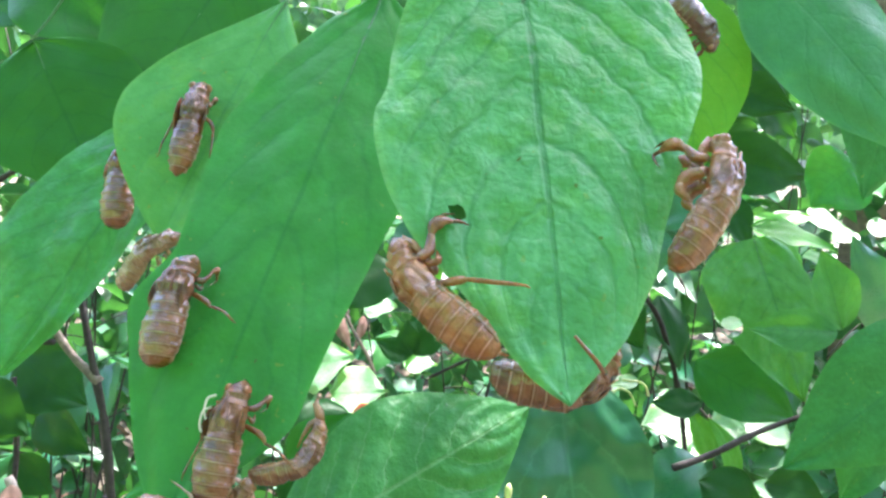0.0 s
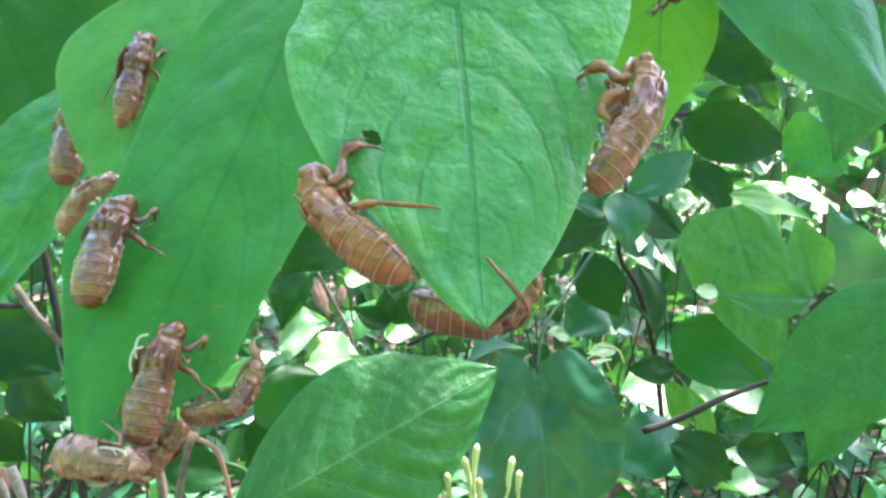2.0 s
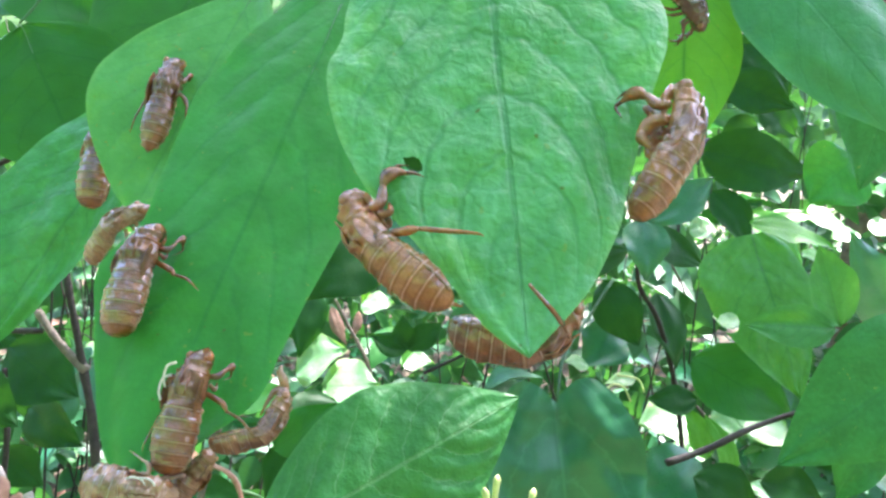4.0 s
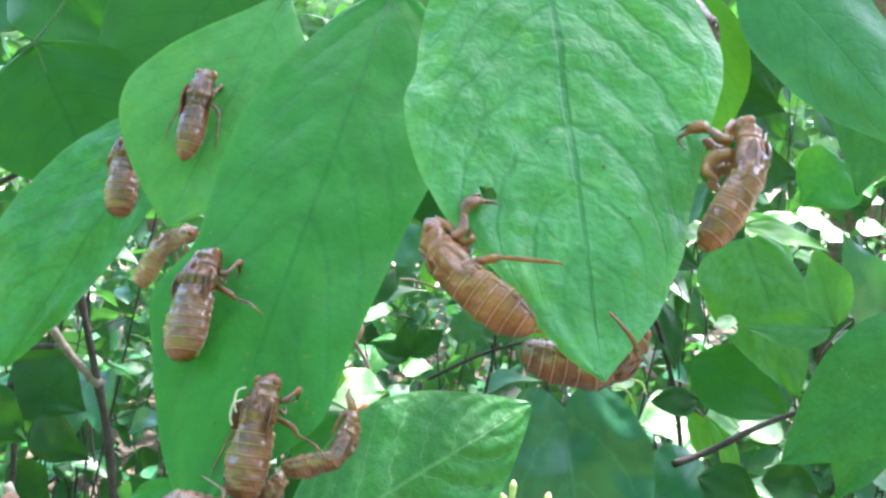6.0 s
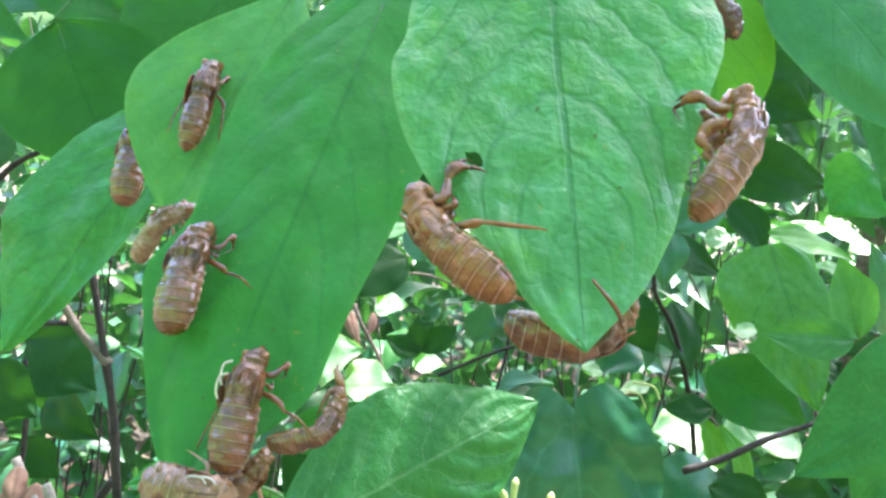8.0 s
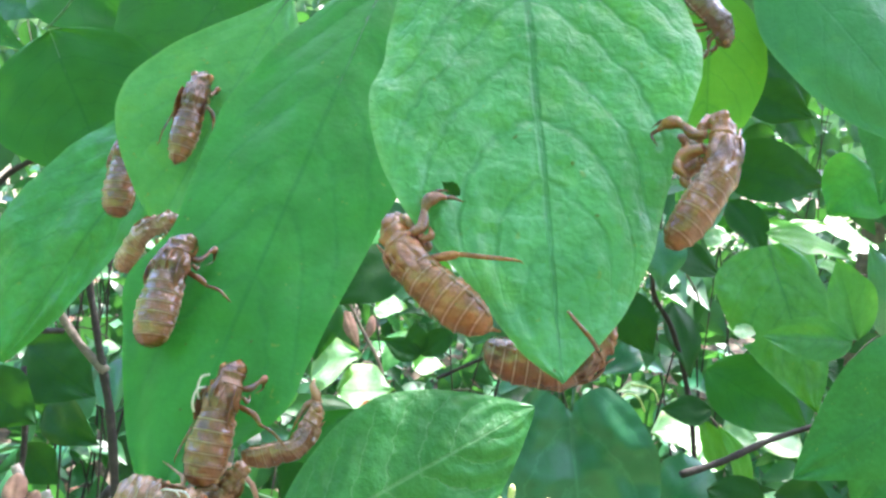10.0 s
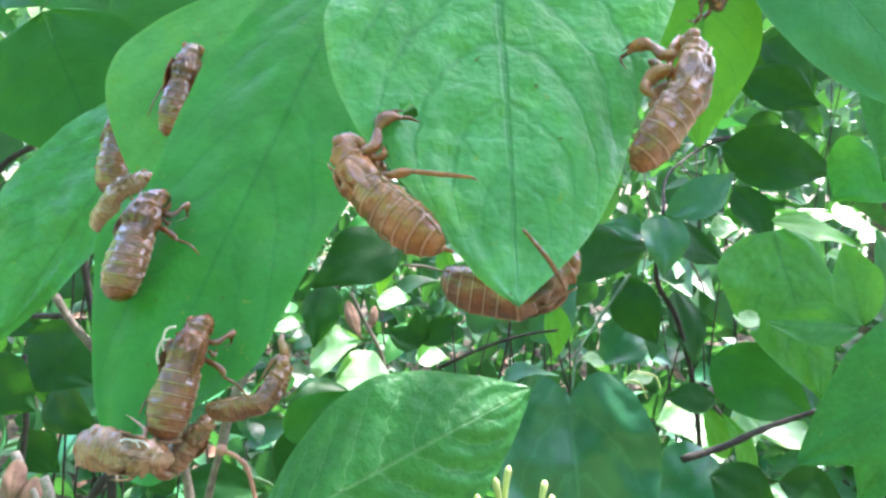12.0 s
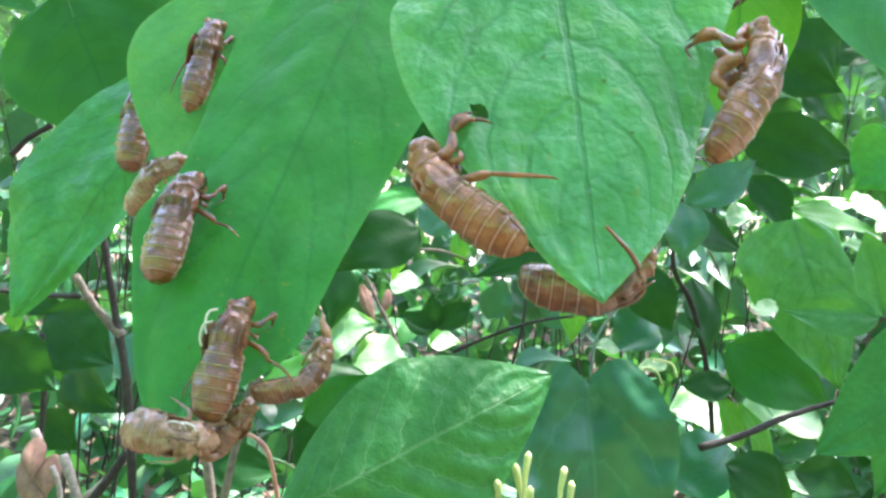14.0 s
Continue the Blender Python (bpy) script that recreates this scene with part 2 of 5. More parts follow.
BARK_DARK = plain_material("dark_bark", (0.012, 0.010, 0.009), (0.045, 0.036, 0.030), 260.0, 0.8, 0.8)
BARK_GREY = plain_material("grey_bark", (0.10, 0.08, 0.065), (0.24, 0.20, 0.16), 300.0, 0.8, 0.8)
BARK_PALE = plain_material("bleached_bark", (0.20, 0.17, 0.15), (0.42, 0.37, 0.33), 320.0, 0.8, 0.8)
BARK_TRUNK = plain_material("trunk_bark", (0.10, 0.065, 0.045), (0.27, 0.19, 0.13), 45.0, 0.9, 1.0, 0.01)
STALK = plain_material("reddish_stalk", (0.34, 0.14, 0.11), (0.52, 0.28, 0.22), 500.0, 0.5)
STALK_GREEN = plain_material("green_stalk", (0.05, 0.16, 0.05), (0.09, 0.24, 0.08), 500.0, 0.5)
STALK_DARK = plain_material("dark_green_stalk", (0.015, 0.07, 0.02), (0.03, 0.11, 0.035), 500.0, 0.5)
BUD = plain_material("pale_bud", (0.38, 0.48, 0.16), (0.55, 0.62, 0.25), 700.0, 0.5)
DRY = plain_material("dry_leaf", (0.16, 0.08, 0.05), (0.36, 0.22, 0.15), 90.0, 0.8)
RUST = plain_material("rusty_leaf", (0.30, 0.06, 0.02), (0.50, 0.16, 0.06), 200.0, 0.7)
SOIL = plain_material("soil", (0.03, 0.03, 0.02), (0.11, 0.09, 0.055), 18.0, 0.95, 1.0, 0.02)
WOODS = plain_material("far_woods", (0.015, 0.06, 0.015), (0.10, 0.24, 0.05), 1.6, 0.9, 0.5, 0.1)


# ---- building helpers ----
def finish(bm, name, material, smooth=True):
    mesh = bpy.data.meshes.new(name)
    bm.to_mesh(mesh)
    bm.free()
    mesh.materials.append(material)
    if smooth:
        mesh.polygons.foreach_set("use_smooth", [True] * len(mesh.polygons))
    return mesh


def part(name, bm, material, parent, label=""):
    ob = new(name, finish(bm, name, material))
    ob.parent = parent
    return tagged(ob, label)


def tube(bm, points, radii, around=8, rings=0.0):
    """A round, tapering rod through the points, closed at both ends."""
    points = [Vector(p) for p in points]
    uvs = bm.loops.layers.uv.verify()
    loops, side = [], None
    for n, p in enumerate(points):
        ahead = (points[min(n + 1, len(points) - 1)] - points[max(n - 1, 0)]).normalized()
        if side is None:
            side = ahead.orthogonal().normalized()
        side = (side - ahead * side.dot(ahead)).normalized()
        other = ahead.cross(side)
        loops.append([bm.verts.new(p + radii[n] * (math.cos(a) * side + math.sin(a) * other)) for a in (2 * math.pi * k / around for k in range(around))])
    for n, (low, high) in enumerate(zip(loops, loops[1:])):
        for k in range(around):
            face = bm.faces.new((low[k], low[(k + 1) % around], high[(k + 1) % around], high[k]))
            for loop, v in zip(face.loops, (n, n, n + 1, n + 1)):
                loop[uvs].uv = (0.5, v * rings + 0.25)
    bm.faces.new(loops[0][::-1])
    bm.faces.new(loops[-1])
    return bm


def curve_points(points, steps=5):
    """A smooth line through the points."""
    pts = [Vector(p) for p in points]
    ends = [pts[0] * 2 - pts[1], *pts, pts[-1] * 2 - pts[-2]]
    out = []
    for a, b, c, d in zip(ends, ends[1:], ends[2:], ends[3:]):
        for k in range(steps):
            t = k / steps
            out.append(0.5 * (2 * b + (c - a) * t + (2 * a - 5 * b + 4 * c - d) * t * t + (3 * b - a - 3 * c + d) * t ** 3))
    return out + [pts[-1]]


def rod(points, start, end, steps=5, around=8, knobs=0.0):
    line = curve_points(points, steps)
    radii = [start + (end - start) * k / (len(line) - 1) for k in range(len(line))]
    if knobs:
        radii = [r * (1 + knobs * noise.noise(p * 90.0)) for r, p in zip(radii, line)]
    return tube(bmesh.new(), line, radii, around)


# ---- leaves ----
def ovate(u, wide_at=0.42, point=1.0):
    p = math.log(0.5) / math.log(wide_at)
    return max(0.0, math.sin(math.pi * u ** p)) ** 0.8 * (1.0 - min(0.7, 0.25 * point) * (max(0.0, u - 0.55) / 0.45) ** 1.3)


def leaf_blade(length, width, left=None, right=None, bow=0.0, fold=0.0, wave=0.0, quilt=0.0, bend=0.0, crumple=0.0, grain=0.0, lobe=0.0, curl=0.0, twist=0.0,
               veins=7.0, sweep=0.32, arch=1.5, rows=44, cols=20, seed=0, wide_at=0.42, point=1.0, hole=None):
    """The blade lies along +y from its base, faces +z. left and right: half widths along it, in metres; else an ovate of that width."""
    bm = bmesh.new()
    uvs = bm.loops.layers.uv.verify()
    grid = []
    for i in range(rows + 1):
        u = i / rows
        line = []
        for j in range(cols + 1):
            v = 2 * j / cols - 1
            v = math.copysign(abs(v) ** 0.9, v)
            own = left if v < 0 else right
            half = float(np.interp(u, *zip(*own))) if own else width / 2 * ovate(u, wide_at, point)
            edge = 1 + 0.015 * noise.noise((u * 9, seed + (7 if v < 0 else 0), 0))
            x = v * half * edge + bend * length * math.sin(math.pi * u)
            y = u * length - lobe * length * math.sin(math.pi * min(1.0, 0.72 * abs(v))) * (1 - u) ** 4
            z = -bow * length * (2 * u - 1) ** 2 + fold * abs(v) * half - curl * half * v * v
            phase = 2 * math.pi * ((u - sweep * abs(v) ** arch) * veins + 0.22)
            z += quilt * math.cos(phase) * math.sin(math.pi * min(1.0, abs(v))) * min(1.0, max(0.0, 5 * (0.95 - u))) + twist * v * half * (u - 0.5)
            z += wave * abs(v) ** 2 * noise.noise((u * 4.0, seed * 3.1 + (5 if v < 0 else 0), 0.3)) + wave * 0.5 * noise.noise((u * 3, v * 2, seed))
            z += crumple * (noise.noise((x * 55, y * 55, seed)) + 0.5 * noise.noise((x * 130, y * 130, seed + 9)))
            z += grain * (noise.noise((x * 280, y * 280, seed)) + 0.6 * noise.noise((x * 150, y * 420, seed + 4)))
            line.append((bm.verts.new((x, y, z)), v, u))
        grid.append(line)
    for a, b in zip(grid, grid[1:]):
        for k in range(cols):
            corners = (a[k], a[k + 1], b[k + 1], b[k])
            if hole:
                centre = sum((c[0].co for c in corners), Vector()) / 4 - Vector((hole[0], hole[1], 0))
                if math.hypot(centre.x, centre.y) < hole[2]:
                    continue
            face = bm.faces.new([c[0] for c in corners])
            for loop, c in zip(face.loops, corners):
                loop[uvs].uv = (c[1], c[2])
    if hole:
        # round off the rim of the chewed hole
        for v in [v for v in bm.verts if not v.link_faces]:
            bm.verts.remove(v)
        for v in bm.verts:
            d = Vector((v.co.x - hole[0], v.co.y - hole[1]))
            ragged = hole[2] * (1.05 + 0.22 * noise.noise((math.atan2(d.y, d.x) * 2.2, seed, 0.5))) if d.length else 0
            if 0 < d.length < ragged:
                d *= ragged / d.length
                v.co.x, v.co.y = hole[0] + d.x, hole[1] + d.y
    return bm


def smooth_profile(pairs, steps=40):
    """Half widths (millimetres) against the place along the leaf, rounded off between the given stations."""
    us, ws = [p[0] for p in pairs], [p[1] / 1000 for p in pairs]
    fine = np.linspace(0, 1, steps + 1)
    raw = np.interp(fine, us, ws)
    for _ in range(2):
        raw[1:-1] = 0.25 * raw[:-2] + 0.5 * raw[1:-1] + 0.25 * raw[2:]
    return list(zip(fine.tolist(), raw.tolist()))


def stand(base, tip, face):
    """A pose at base whose y runs to tip and whose z looks along face."""
    base, tip = Vector(base), Vector(tip)
    y = (tip - base).normalized()
    z = Vector(face)
    z = (z - y * z.dot(y)).normalized()
    m = Matrix((y.cross(z), y, z)).transposed().to_4x4()
    m.translation = base
    return m, (tip - base).length


def leaf(label, base, tip, width, material, face=(0, -1, 0.1), name="leaf", category="leaf", group="", rib=0.0007, rib_material=None, stalk=(), **shape):
    m, length = stand(base, tip, face)
    thing = tagged(new(name), label, category, group)
    thing.matrix_world = m
    rib_material = rib_material or STALK_GREEN
    blade = part("blade", leaf_blade(length, width, **shape), material, thing)
    # the midrib follows the blade's middle line, on its back
    cols = shape.get("cols", 20)
    whole = leaf_blade(length, width, **{**shape, "hole": None})
    whole.verts.ensure_lookup_table()
    middle = [whole.verts[i * (cols + 1) + cols // 2].co.copy() for i in range(shape.get("rows", 44) + 1)]
    whole.free()
    line = [p - Vector((0, 0, rib * 0.75)) for p in middle[:-1:3]]
    part("midrib", tube(bmesh.new(), line, [rib * (1 - 0.8 * k / len(line)) for k in range(len(line))], 6), rib_material, thing)
    if stalk:
        inverse = m.inverted()
        part("stalk", rod([inverse @ Vector(p) for p in ((Vector(base)), *[Vector(s) for s in stalk])], rib, rib * 1.3), rib_material, thing)
    return thing


# ---- cast skins of cicadas ----
def body_piece(bm, stations, around=20, hump=0.0, lump=1.0, groove=0.0):
    """Oval rings along y. A station: y, centre height, half width, height above, depth below, ring count. groove: depth of two furrows along the back."""
    uvs = bm.loops.layers.uv.verify()
    loops = []
    for y, z, w, up, down, ring in stations:
        line = []
        for k in range(around):
            a = 2 * math.pi * k / around
            c, s = math.cos(a), math.sin(a)
            rough = 1 + lump * 0.05 * noise.noise((c * 2.2, y * 14 + hump, s * 2.2)) + lump * 0.03 * noise.noise((c * 6, y * 26, s * 6 + hump))
            if s > 0:
                rough -= groove * math.exp(-((abs(c) - 0.48) / 0.11) ** 2)
            line.append(bm.verts.new((w * c * rough, y, z + (up if s > 0 else down) * s * rough)))
        loops.append((line, ring))
    for (low, r0), (high, r1) in zip(loops, loops[1:]):
        for k in range(around):
            face = bm.faces.new((low[k], low[(k + 1) % around], high[(k + 1) % around], high[k]))
            for loop, r in zip(face.loops, (r0, r0, r1, r1)):
                loop[uvs].uv = (k / around, r)
    bm.faces.new(loops[0][0][::-1])
    bm.faces.new(loops[-1][0])
    bmesh.ops.recalc_face_normals(bm, faces=bm.faces)
    return bm


def kinked(bm, angle, at=0.05):
    """Turns what lies behind y = at toward the belly, by angle radians, within a short waist."""
    for v in bm.verts:
        d = at - v.co.y
        if d > 0 and abs(angle) > 1e-4:
            a = angle * min(1.0, d / 0.14)
            y, z = v.co.y - at, v.co.z
            v.co.y = at + y * math.cos(a) - z * math.sin(a)
            v.co.z = y * math.sin(a) + z * math.cos(a)
    return bm


def bent(bm, curl, at=0.08):
    """Rolls what lies behind y = at toward the belly, by curl radians over half a length."""
    for v in bm.verts:
        d = at - v.co.y
        if d > 0 and abs(curl) > 1e-4:
            r = 0.5 / curl
            a = d / r
            y, z = v.co.y, v.co.z
            v.co.y = at - (r + z) * math.sin(a)
            v.co.z = (r + z) * math.cos(a) - r
    return bm


def sized(bm, size):
    bmesh.ops.scale(bm, vec=(size, size, size), verts=bm.verts)
    return bm


def oval(centre, radii, rows=8, around=12):
    bm = bmesh.new()
    bmesh.ops.create_uvsphere(bm, u_segments=around, v_segments=rows, radius=1.0)
    for v in bm.verts:
        v.co = Vector((v.co.x * radii[0], v.co.y * radii[1], v.co.z * radii[2])) + Vector(centre)
    uvs = bm.loops.layers.uv.verify()
    for face in bm.faces:
        for loop in face.loops:
            loop[uvs].uv = (0.5, 0.5)
    return bm


def swell(line, thin, thick, at=0.5, end=None):
    """Radii along a limb: thin, swollen to thick at a place along it, then drawn out to end."""
    end, last = thin if end is None else end, len(line) - 1
    radii = []
    for k in range(last + 1):
        f = k / last
        low = thin if f < at else end
        bulge = math.sin(0.5 * math.pi * min(1.0, f / at if f < at else (1 - f) / (1 - at)))
        radii.append(low + (thick - low) * bulge ** 1.3)
    return radii


def cicada_shell(label, head, tail, back, material=None, curl=0.35, kink=0.0, legs="fmh", sides=(-1, 1), grip=0.36, plump=1.0, reach=1.0, jitter=0, squat=1.0, other=None, splay=0.0, middle=0.0, spike=0.0, blunt=2.5, limbs=0.8, chest=0.92, crush=1.0, thread=False, category="cicada shell", group="cicada shells"):
    """An empty skin, one length long from tail (y = -0.5) to brow (y = 0.5), back up (+z), then brought to size."""
    material = material or SHELL
    head, tail = Vector(head), Vector(tail)
    m, size = stand(tail, head, back)
    size *= 1.03
    m.translation = (head + tail) / 2
    rnd = random.Random(jitter)
    thing = tagged(new("cicada_shell"), label, category, group)
    thing.matrix_world = m

    # the bent skin still reaches from the given tail to the given brow
    probe = bmesh.new()
    ends = [probe.verts.new((0, y, z)) for y, z in ((-0.5, -0.02), (0.5, -0.06))]
    bent(kinked(probe, kink), curl)
    low, high = ends[0].co.copy(), ends[1].co.copy()
    probe.free()
    chord = high - low
    settle = Matrix.Rotation(-math.atan2(chord.z, chord.y), 4, "X") @ Matrix.Translation(-(low + high) / 2)
    size /= chord.length

    def piece(name, bm, parent, skin=material, note=""):
        bent(kinked(bm, kink), curl)
        bmesh.ops.transform(bm, matrix=settle, verts=bm.verts)
        return part(name, sized(bm, size), skin, parent, note)

    # abdomen: a stout barrel of overlapping rings, flat below, blunt behind
    count, steps = 7, 8

    def girth(f):
        if f < 0.5:
            return max(0.0, 1.0 - (1.0 - f / 0.5) ** blunt) ** (1.0 / blunt)
        return 1.0 - 0.15 * ((f - 0.5) / 0.5) ** 1.6

    stations = [(-0.506 - spike, -0.03, 0.006, 0.006, 0.006, 0.3)]
    for k in range(count * steps + 1):
        f = max(0.004, k / (count * steps))
        local = (f * count) % 1.0
        # each ring ends behind in a raised rim and slips under the one before it
        rim = 0.030 * math.exp(-((local - 0.10) / 0.09) ** 2) + 0.026 * (1.0 - local) - 0.040 * math.exp(-((local - 0.97) / 0.05) ** 2)
        w = 0.178 * plump * girth(f) * (1.0 + rim)
        stations.append((-0.505 + f * 0.575, -0.012 * (1 - f), w, w * 0.84, w * 0.62, f * count))
    abdomen = piece("abdomen", body_piece(bmesh.new(), stations, 30, hump=jitter, lump=1.3 * crush), thing)
    # a pleated fold along each flank
    for s in (-1, 1):
        line = []
        for k in range(22):
            f = k / 21
            line.append((s * 0.176 * plump * girth(0.08 + 0.84 * f), -0.46 + 0.48 * f, -0.028))
        piece("flank_fold", tube(bmesh.new(), line, [0.012 + 0.007 * math.sin(2 * math.pi * 7 * k / 22) for k in range(22)], 6), abdomen, SHELL_PALE, "pale pleated fold")
    # thorax: a furrowed shield, pinched where it meets the abdomen
    stations = []
    for k in range(25):
        f = k / 24
        pinch = 1.0 - 0.14 * math.exp(-(f / 0.14) ** 2)
        w = (0.150 - 0.010 * f + 0.022 * math.sin(math.pi * f)) * plump * chest * pinch
        up = (0.128 + 0.036 * math.sin(math.pi * min(1.0, f * 1.15)) + 0.012 * math.sin(5 * math.pi * f)) * plump * chest * pinch
        stations.append((0.01 + f * 0.27, 0.0, w, up, 0.115 * plump * chest * pinch, 0.5))
    thorax = piece("thorax", body_piece(bmesh.new(), stations, 40, hump=jitter + 3.3, lump=2.2 * crush, groove=0.11), thing)
    # collar behind the head, with raised rims before and behind
    stations = []
    for k in range(15):
        f = k / 14
        rim = 0.018 * math.exp(-((f - 0.12) / 0.10) ** 2) + 0.012 * math.exp(-((f - 0.88) / 0.10) ** 2) - 0.010 * math.exp(-((f - 0.5) / 0.14) ** 2)
        w = 0.146 - 0.030 * f + rim
        stations.append((0.262 + 0.120 * f, -0.004 - 0.016 * f, w * plump * chest, (0.126 - 0.022 * f + rim) * plump * chest, (0.11 - 0.015 * f) * plump * chest, 0.5))
    piece("collar", body_piece(bmesh.new(), stations, 34, hump=jitter + 5.1, lump=2.0 * crush, groove=0.06), thing)
    lift = lambda f: (0.134 + 0.030 * math.sin(math.pi * f)) * plump * chest
    slit = [(0.008 * math.sin(9 * k + jitter), 0.05 + 0.31 * k / 9, lift(min(1.0, k / 7)) - 0.012 * (k > 6)) for k in range(10)]
    piece("split_seam", tube(bmesh.new(), slit, [0.003 + 0.012 * math.sin(math.pi * k / 9) for k in range(10)], 6), thorax, SHELL_DARK, "dark split along the back")
    for s in (-1, 1):
        # curled lips of the split
        lip = [(p[0] + s * (0.006 + 0.014 * math.sin(math.pi * k / 9)), p[1], p[2] + 0.002) for k, p in enumerate(slit)]
        piece("torn_lip", tube(bmesh.new(), lip, [0.003 + 0.005 * math.sin(math.pi * k / 9) for k in range(10)], 6), thorax)
        ridge = tube(bmesh.new(), [(s * (0.062 + 0.02 * math.sin(math.pi * k / 6)) * plump * chest, 0.05 + 0.2 * k / 6, lift(k / 6) - 0.020) for k in range(7)], [0.002, 0.007, 0.010, 0.007, 0.010, 0.007, 0.002], 6)
        piece("ridge", ridge, thorax)
    # head: narrow, with a swollen ridged brow and empty eyes
    stations = []
    for k in range(17):
        f = k / 16
        r = math.cos(0.5 * math.pi * f ** 1.35) * (1 + 0.03 * math.sin(22 * f))
        stations.append((0.374 + 0.130 * f, -0.020 - 0.050 * f, (0.098 * r + 0.008) * plump * chest, (0.090 * r + 0.008) * plump * chest, (0.104 * r + 0.008) * plump * chest, 0.5))
    skull = piece("head", body_piece(bmesh.new(), stations, 26, hump=jitter + 8.0, lump=1.8 * crush), thing)
    for s in (-1, 1):
        piece("eye", oval((0.096 * s * plump * chest, 0.408, -0.008), (0.034, 0.040, 0.042)), skull, EYE_SKIN, "bulging empty eye")
        # wing pads: flat drops along the flanks, their tips over the first rings
        pad = oval((0, 0, 0), (0.013, 0.195, 0.080 * plump * chest), 14, 20)
        for v in pad.verts:
            narrow = 1.0 - 0.72 * max(0.0, -v.co.y / 0.18)
            wrinkle = 0.006 * noise.noise((v.co.y * 30, v.co.z * 40, jitter + s))
            v.co = Matrix.Rotation(s * 0.30, 3, "Y") @ Vector((v.co.x + wrinkle, v.co.y, v.co.z * narrow))
            v.co = Matrix.Rotation(0.14, 3, "X") @ v.co + Vector((s * 0.158 * plump * chest, 0.045, 0.026))
        piece("wing_pad", pad, thing, material, "glossy empty wing pad")
    piece("beak", tube(bmesh.new(), [(0, 0.46, -0.10), (0, 0.39, -0.145), (0, 0.26, -0.14), (0, 0.14, -0.12)], [0.040, 0.034, 0.018, 0.008], 8), thing)
    if thread:
        for k in range(2):
            x = rnd.uniform(0.07, 0.12)
            line = curve_points([(-x, 0.32 - 0.1 * k, 0.11), (-x - 0.05, 0.28 - 0.1 * k, 0.14), (-x - 0.055, 0.18 - 0.1 * k, 0.13), (-x - 0.03, 0.12 - 0.1 * k, 0.11)], 4)
            piece("lining_thread", tube(bmesh.new(), line, [0.010] * len(line), 6), thorax, LINING, "white thread of inner lining")

    def limb(name, points, thin, thick, at, end, parent, skin=material, note="", steps=5):
        # squat: how far the legs reach down below the belly
        line = curve_points(points, steps)
        bm = tube(bmesh.new(), line, swell(line, *(r * limbs for r in (thin, thick)), at, end * limbs), 10)
        for v in bm.verts:
            v.co.z = -0.06 + (v.co.z + 0.06) * squat
        return piece(name, bm, parent, skin, note)

    mine = legs
    for s in sides:
        legs = mine if s > 0 or other is None else other
        w = lambda: rnd.uniform(-0.02, 0.02)
        if "f" in legs:
            # stout digging foreleg: knobbed thigh, swollen shin, two hooked claws
            leg = limb("foreleg", [(s * 0.08, 0.27, -0.08), (s * 0.125 * reach, 0.275 + w(), -0.17), (s * 0.15 * reach, 0.35 + w(), -0.25)], 0.026, 0.038, 0.55, 0.022, thing)
            limb("shin", [(s * 0.15 * reach, 0.345, -0.24), (s * 0.165 * reach, 0.385, -0.30), (s * 0.155 * reach, 0.385, -0.37), (s * 0.145 * reach, 0.345, -0.42)], 0.020, 0.046, 0.45, 0.013, leg)
            limb("claw", [(s * 0.145 * reach, 0.36, -0.40), (s * 0.135 * reach, 0.32, -0.46), (s * 0.12 * reach, 0.25 + w(), -grip - 0.12)], 0.012, 0.015, 0.3, 0.002, leg, SHELL_DARK, "dark hooked claw")
            limb("claw", [(s * 0.155 * reach, 0.40, -0.35), (s * 0.14 * reach, 0.42, -0.41), (s * 0.13 * reach, 0.385, -0.47)], 0.012, 0.014, 0.3, 0.002, leg, SHELL_DARK, "dark hooked claw")
            limb("spur", [(s * 0.10 * reach, 0.21, -0.10), (s * 0.13 * reach, 0.20 + w(), -0.17), (s * 0.12 * reach, 0.245, -0.21)], 0.018, 0.025, 0.5, 0.006, leg)
        if "k" in legs:
            # a stout leg folded up against the belly
            fold = limb("folded_leg", [(s * 0.08, 0.17, -0.08), (s * 0.12 * reach, 0.15, -0.19), (s * 0.13 * reach, 0.08, -0.235)], 0.034, 0.052, 0.6, 0.036, thing)
            limb("shin", [(s * 0.13 * reach, 0.10, -0.23), (s * 0.13 * reach, 0.02, -0.215), (s * 0.11 * reach, -0.05, -0.13)], 0.034, 0.042, 0.3, 0.016, fold)
        if "m" in legs:
            leg = limb("middle_leg", [(s * 0.10, 0.14 + middle, -0.07), (s * 0.22 * reach, 0.09 + middle + w(), -0.15), (s * 0.27 * reach, 0.02 + middle, -0.19)], 0.024, 0.032, 0.55, 0.014, thing)
            shin_line = [(s * 0.26 * reach, 0.03, -0.185), (s * (0.29 + 0.4 * splay) * reach, -0.09 + 0.4 * splay, -0.18 - 0.4 * (grip - 0.18)), (s * (0.31 + 0.7 * splay) * reach, -0.20 + 0.7 * splay, -grip + 0.05), (s * (0.32 + 0.9 * splay) * reach, -0.29 + 0.9 * splay, -grip), (s * (0.33 + splay) * reach, -0.33 + splay, -grip - 0.004)]
            limb("shin", [(x, y + middle, z) for x, y, z in shin_line], 0.014, 0.016, 0.2, 0.003, leg, steps=3)
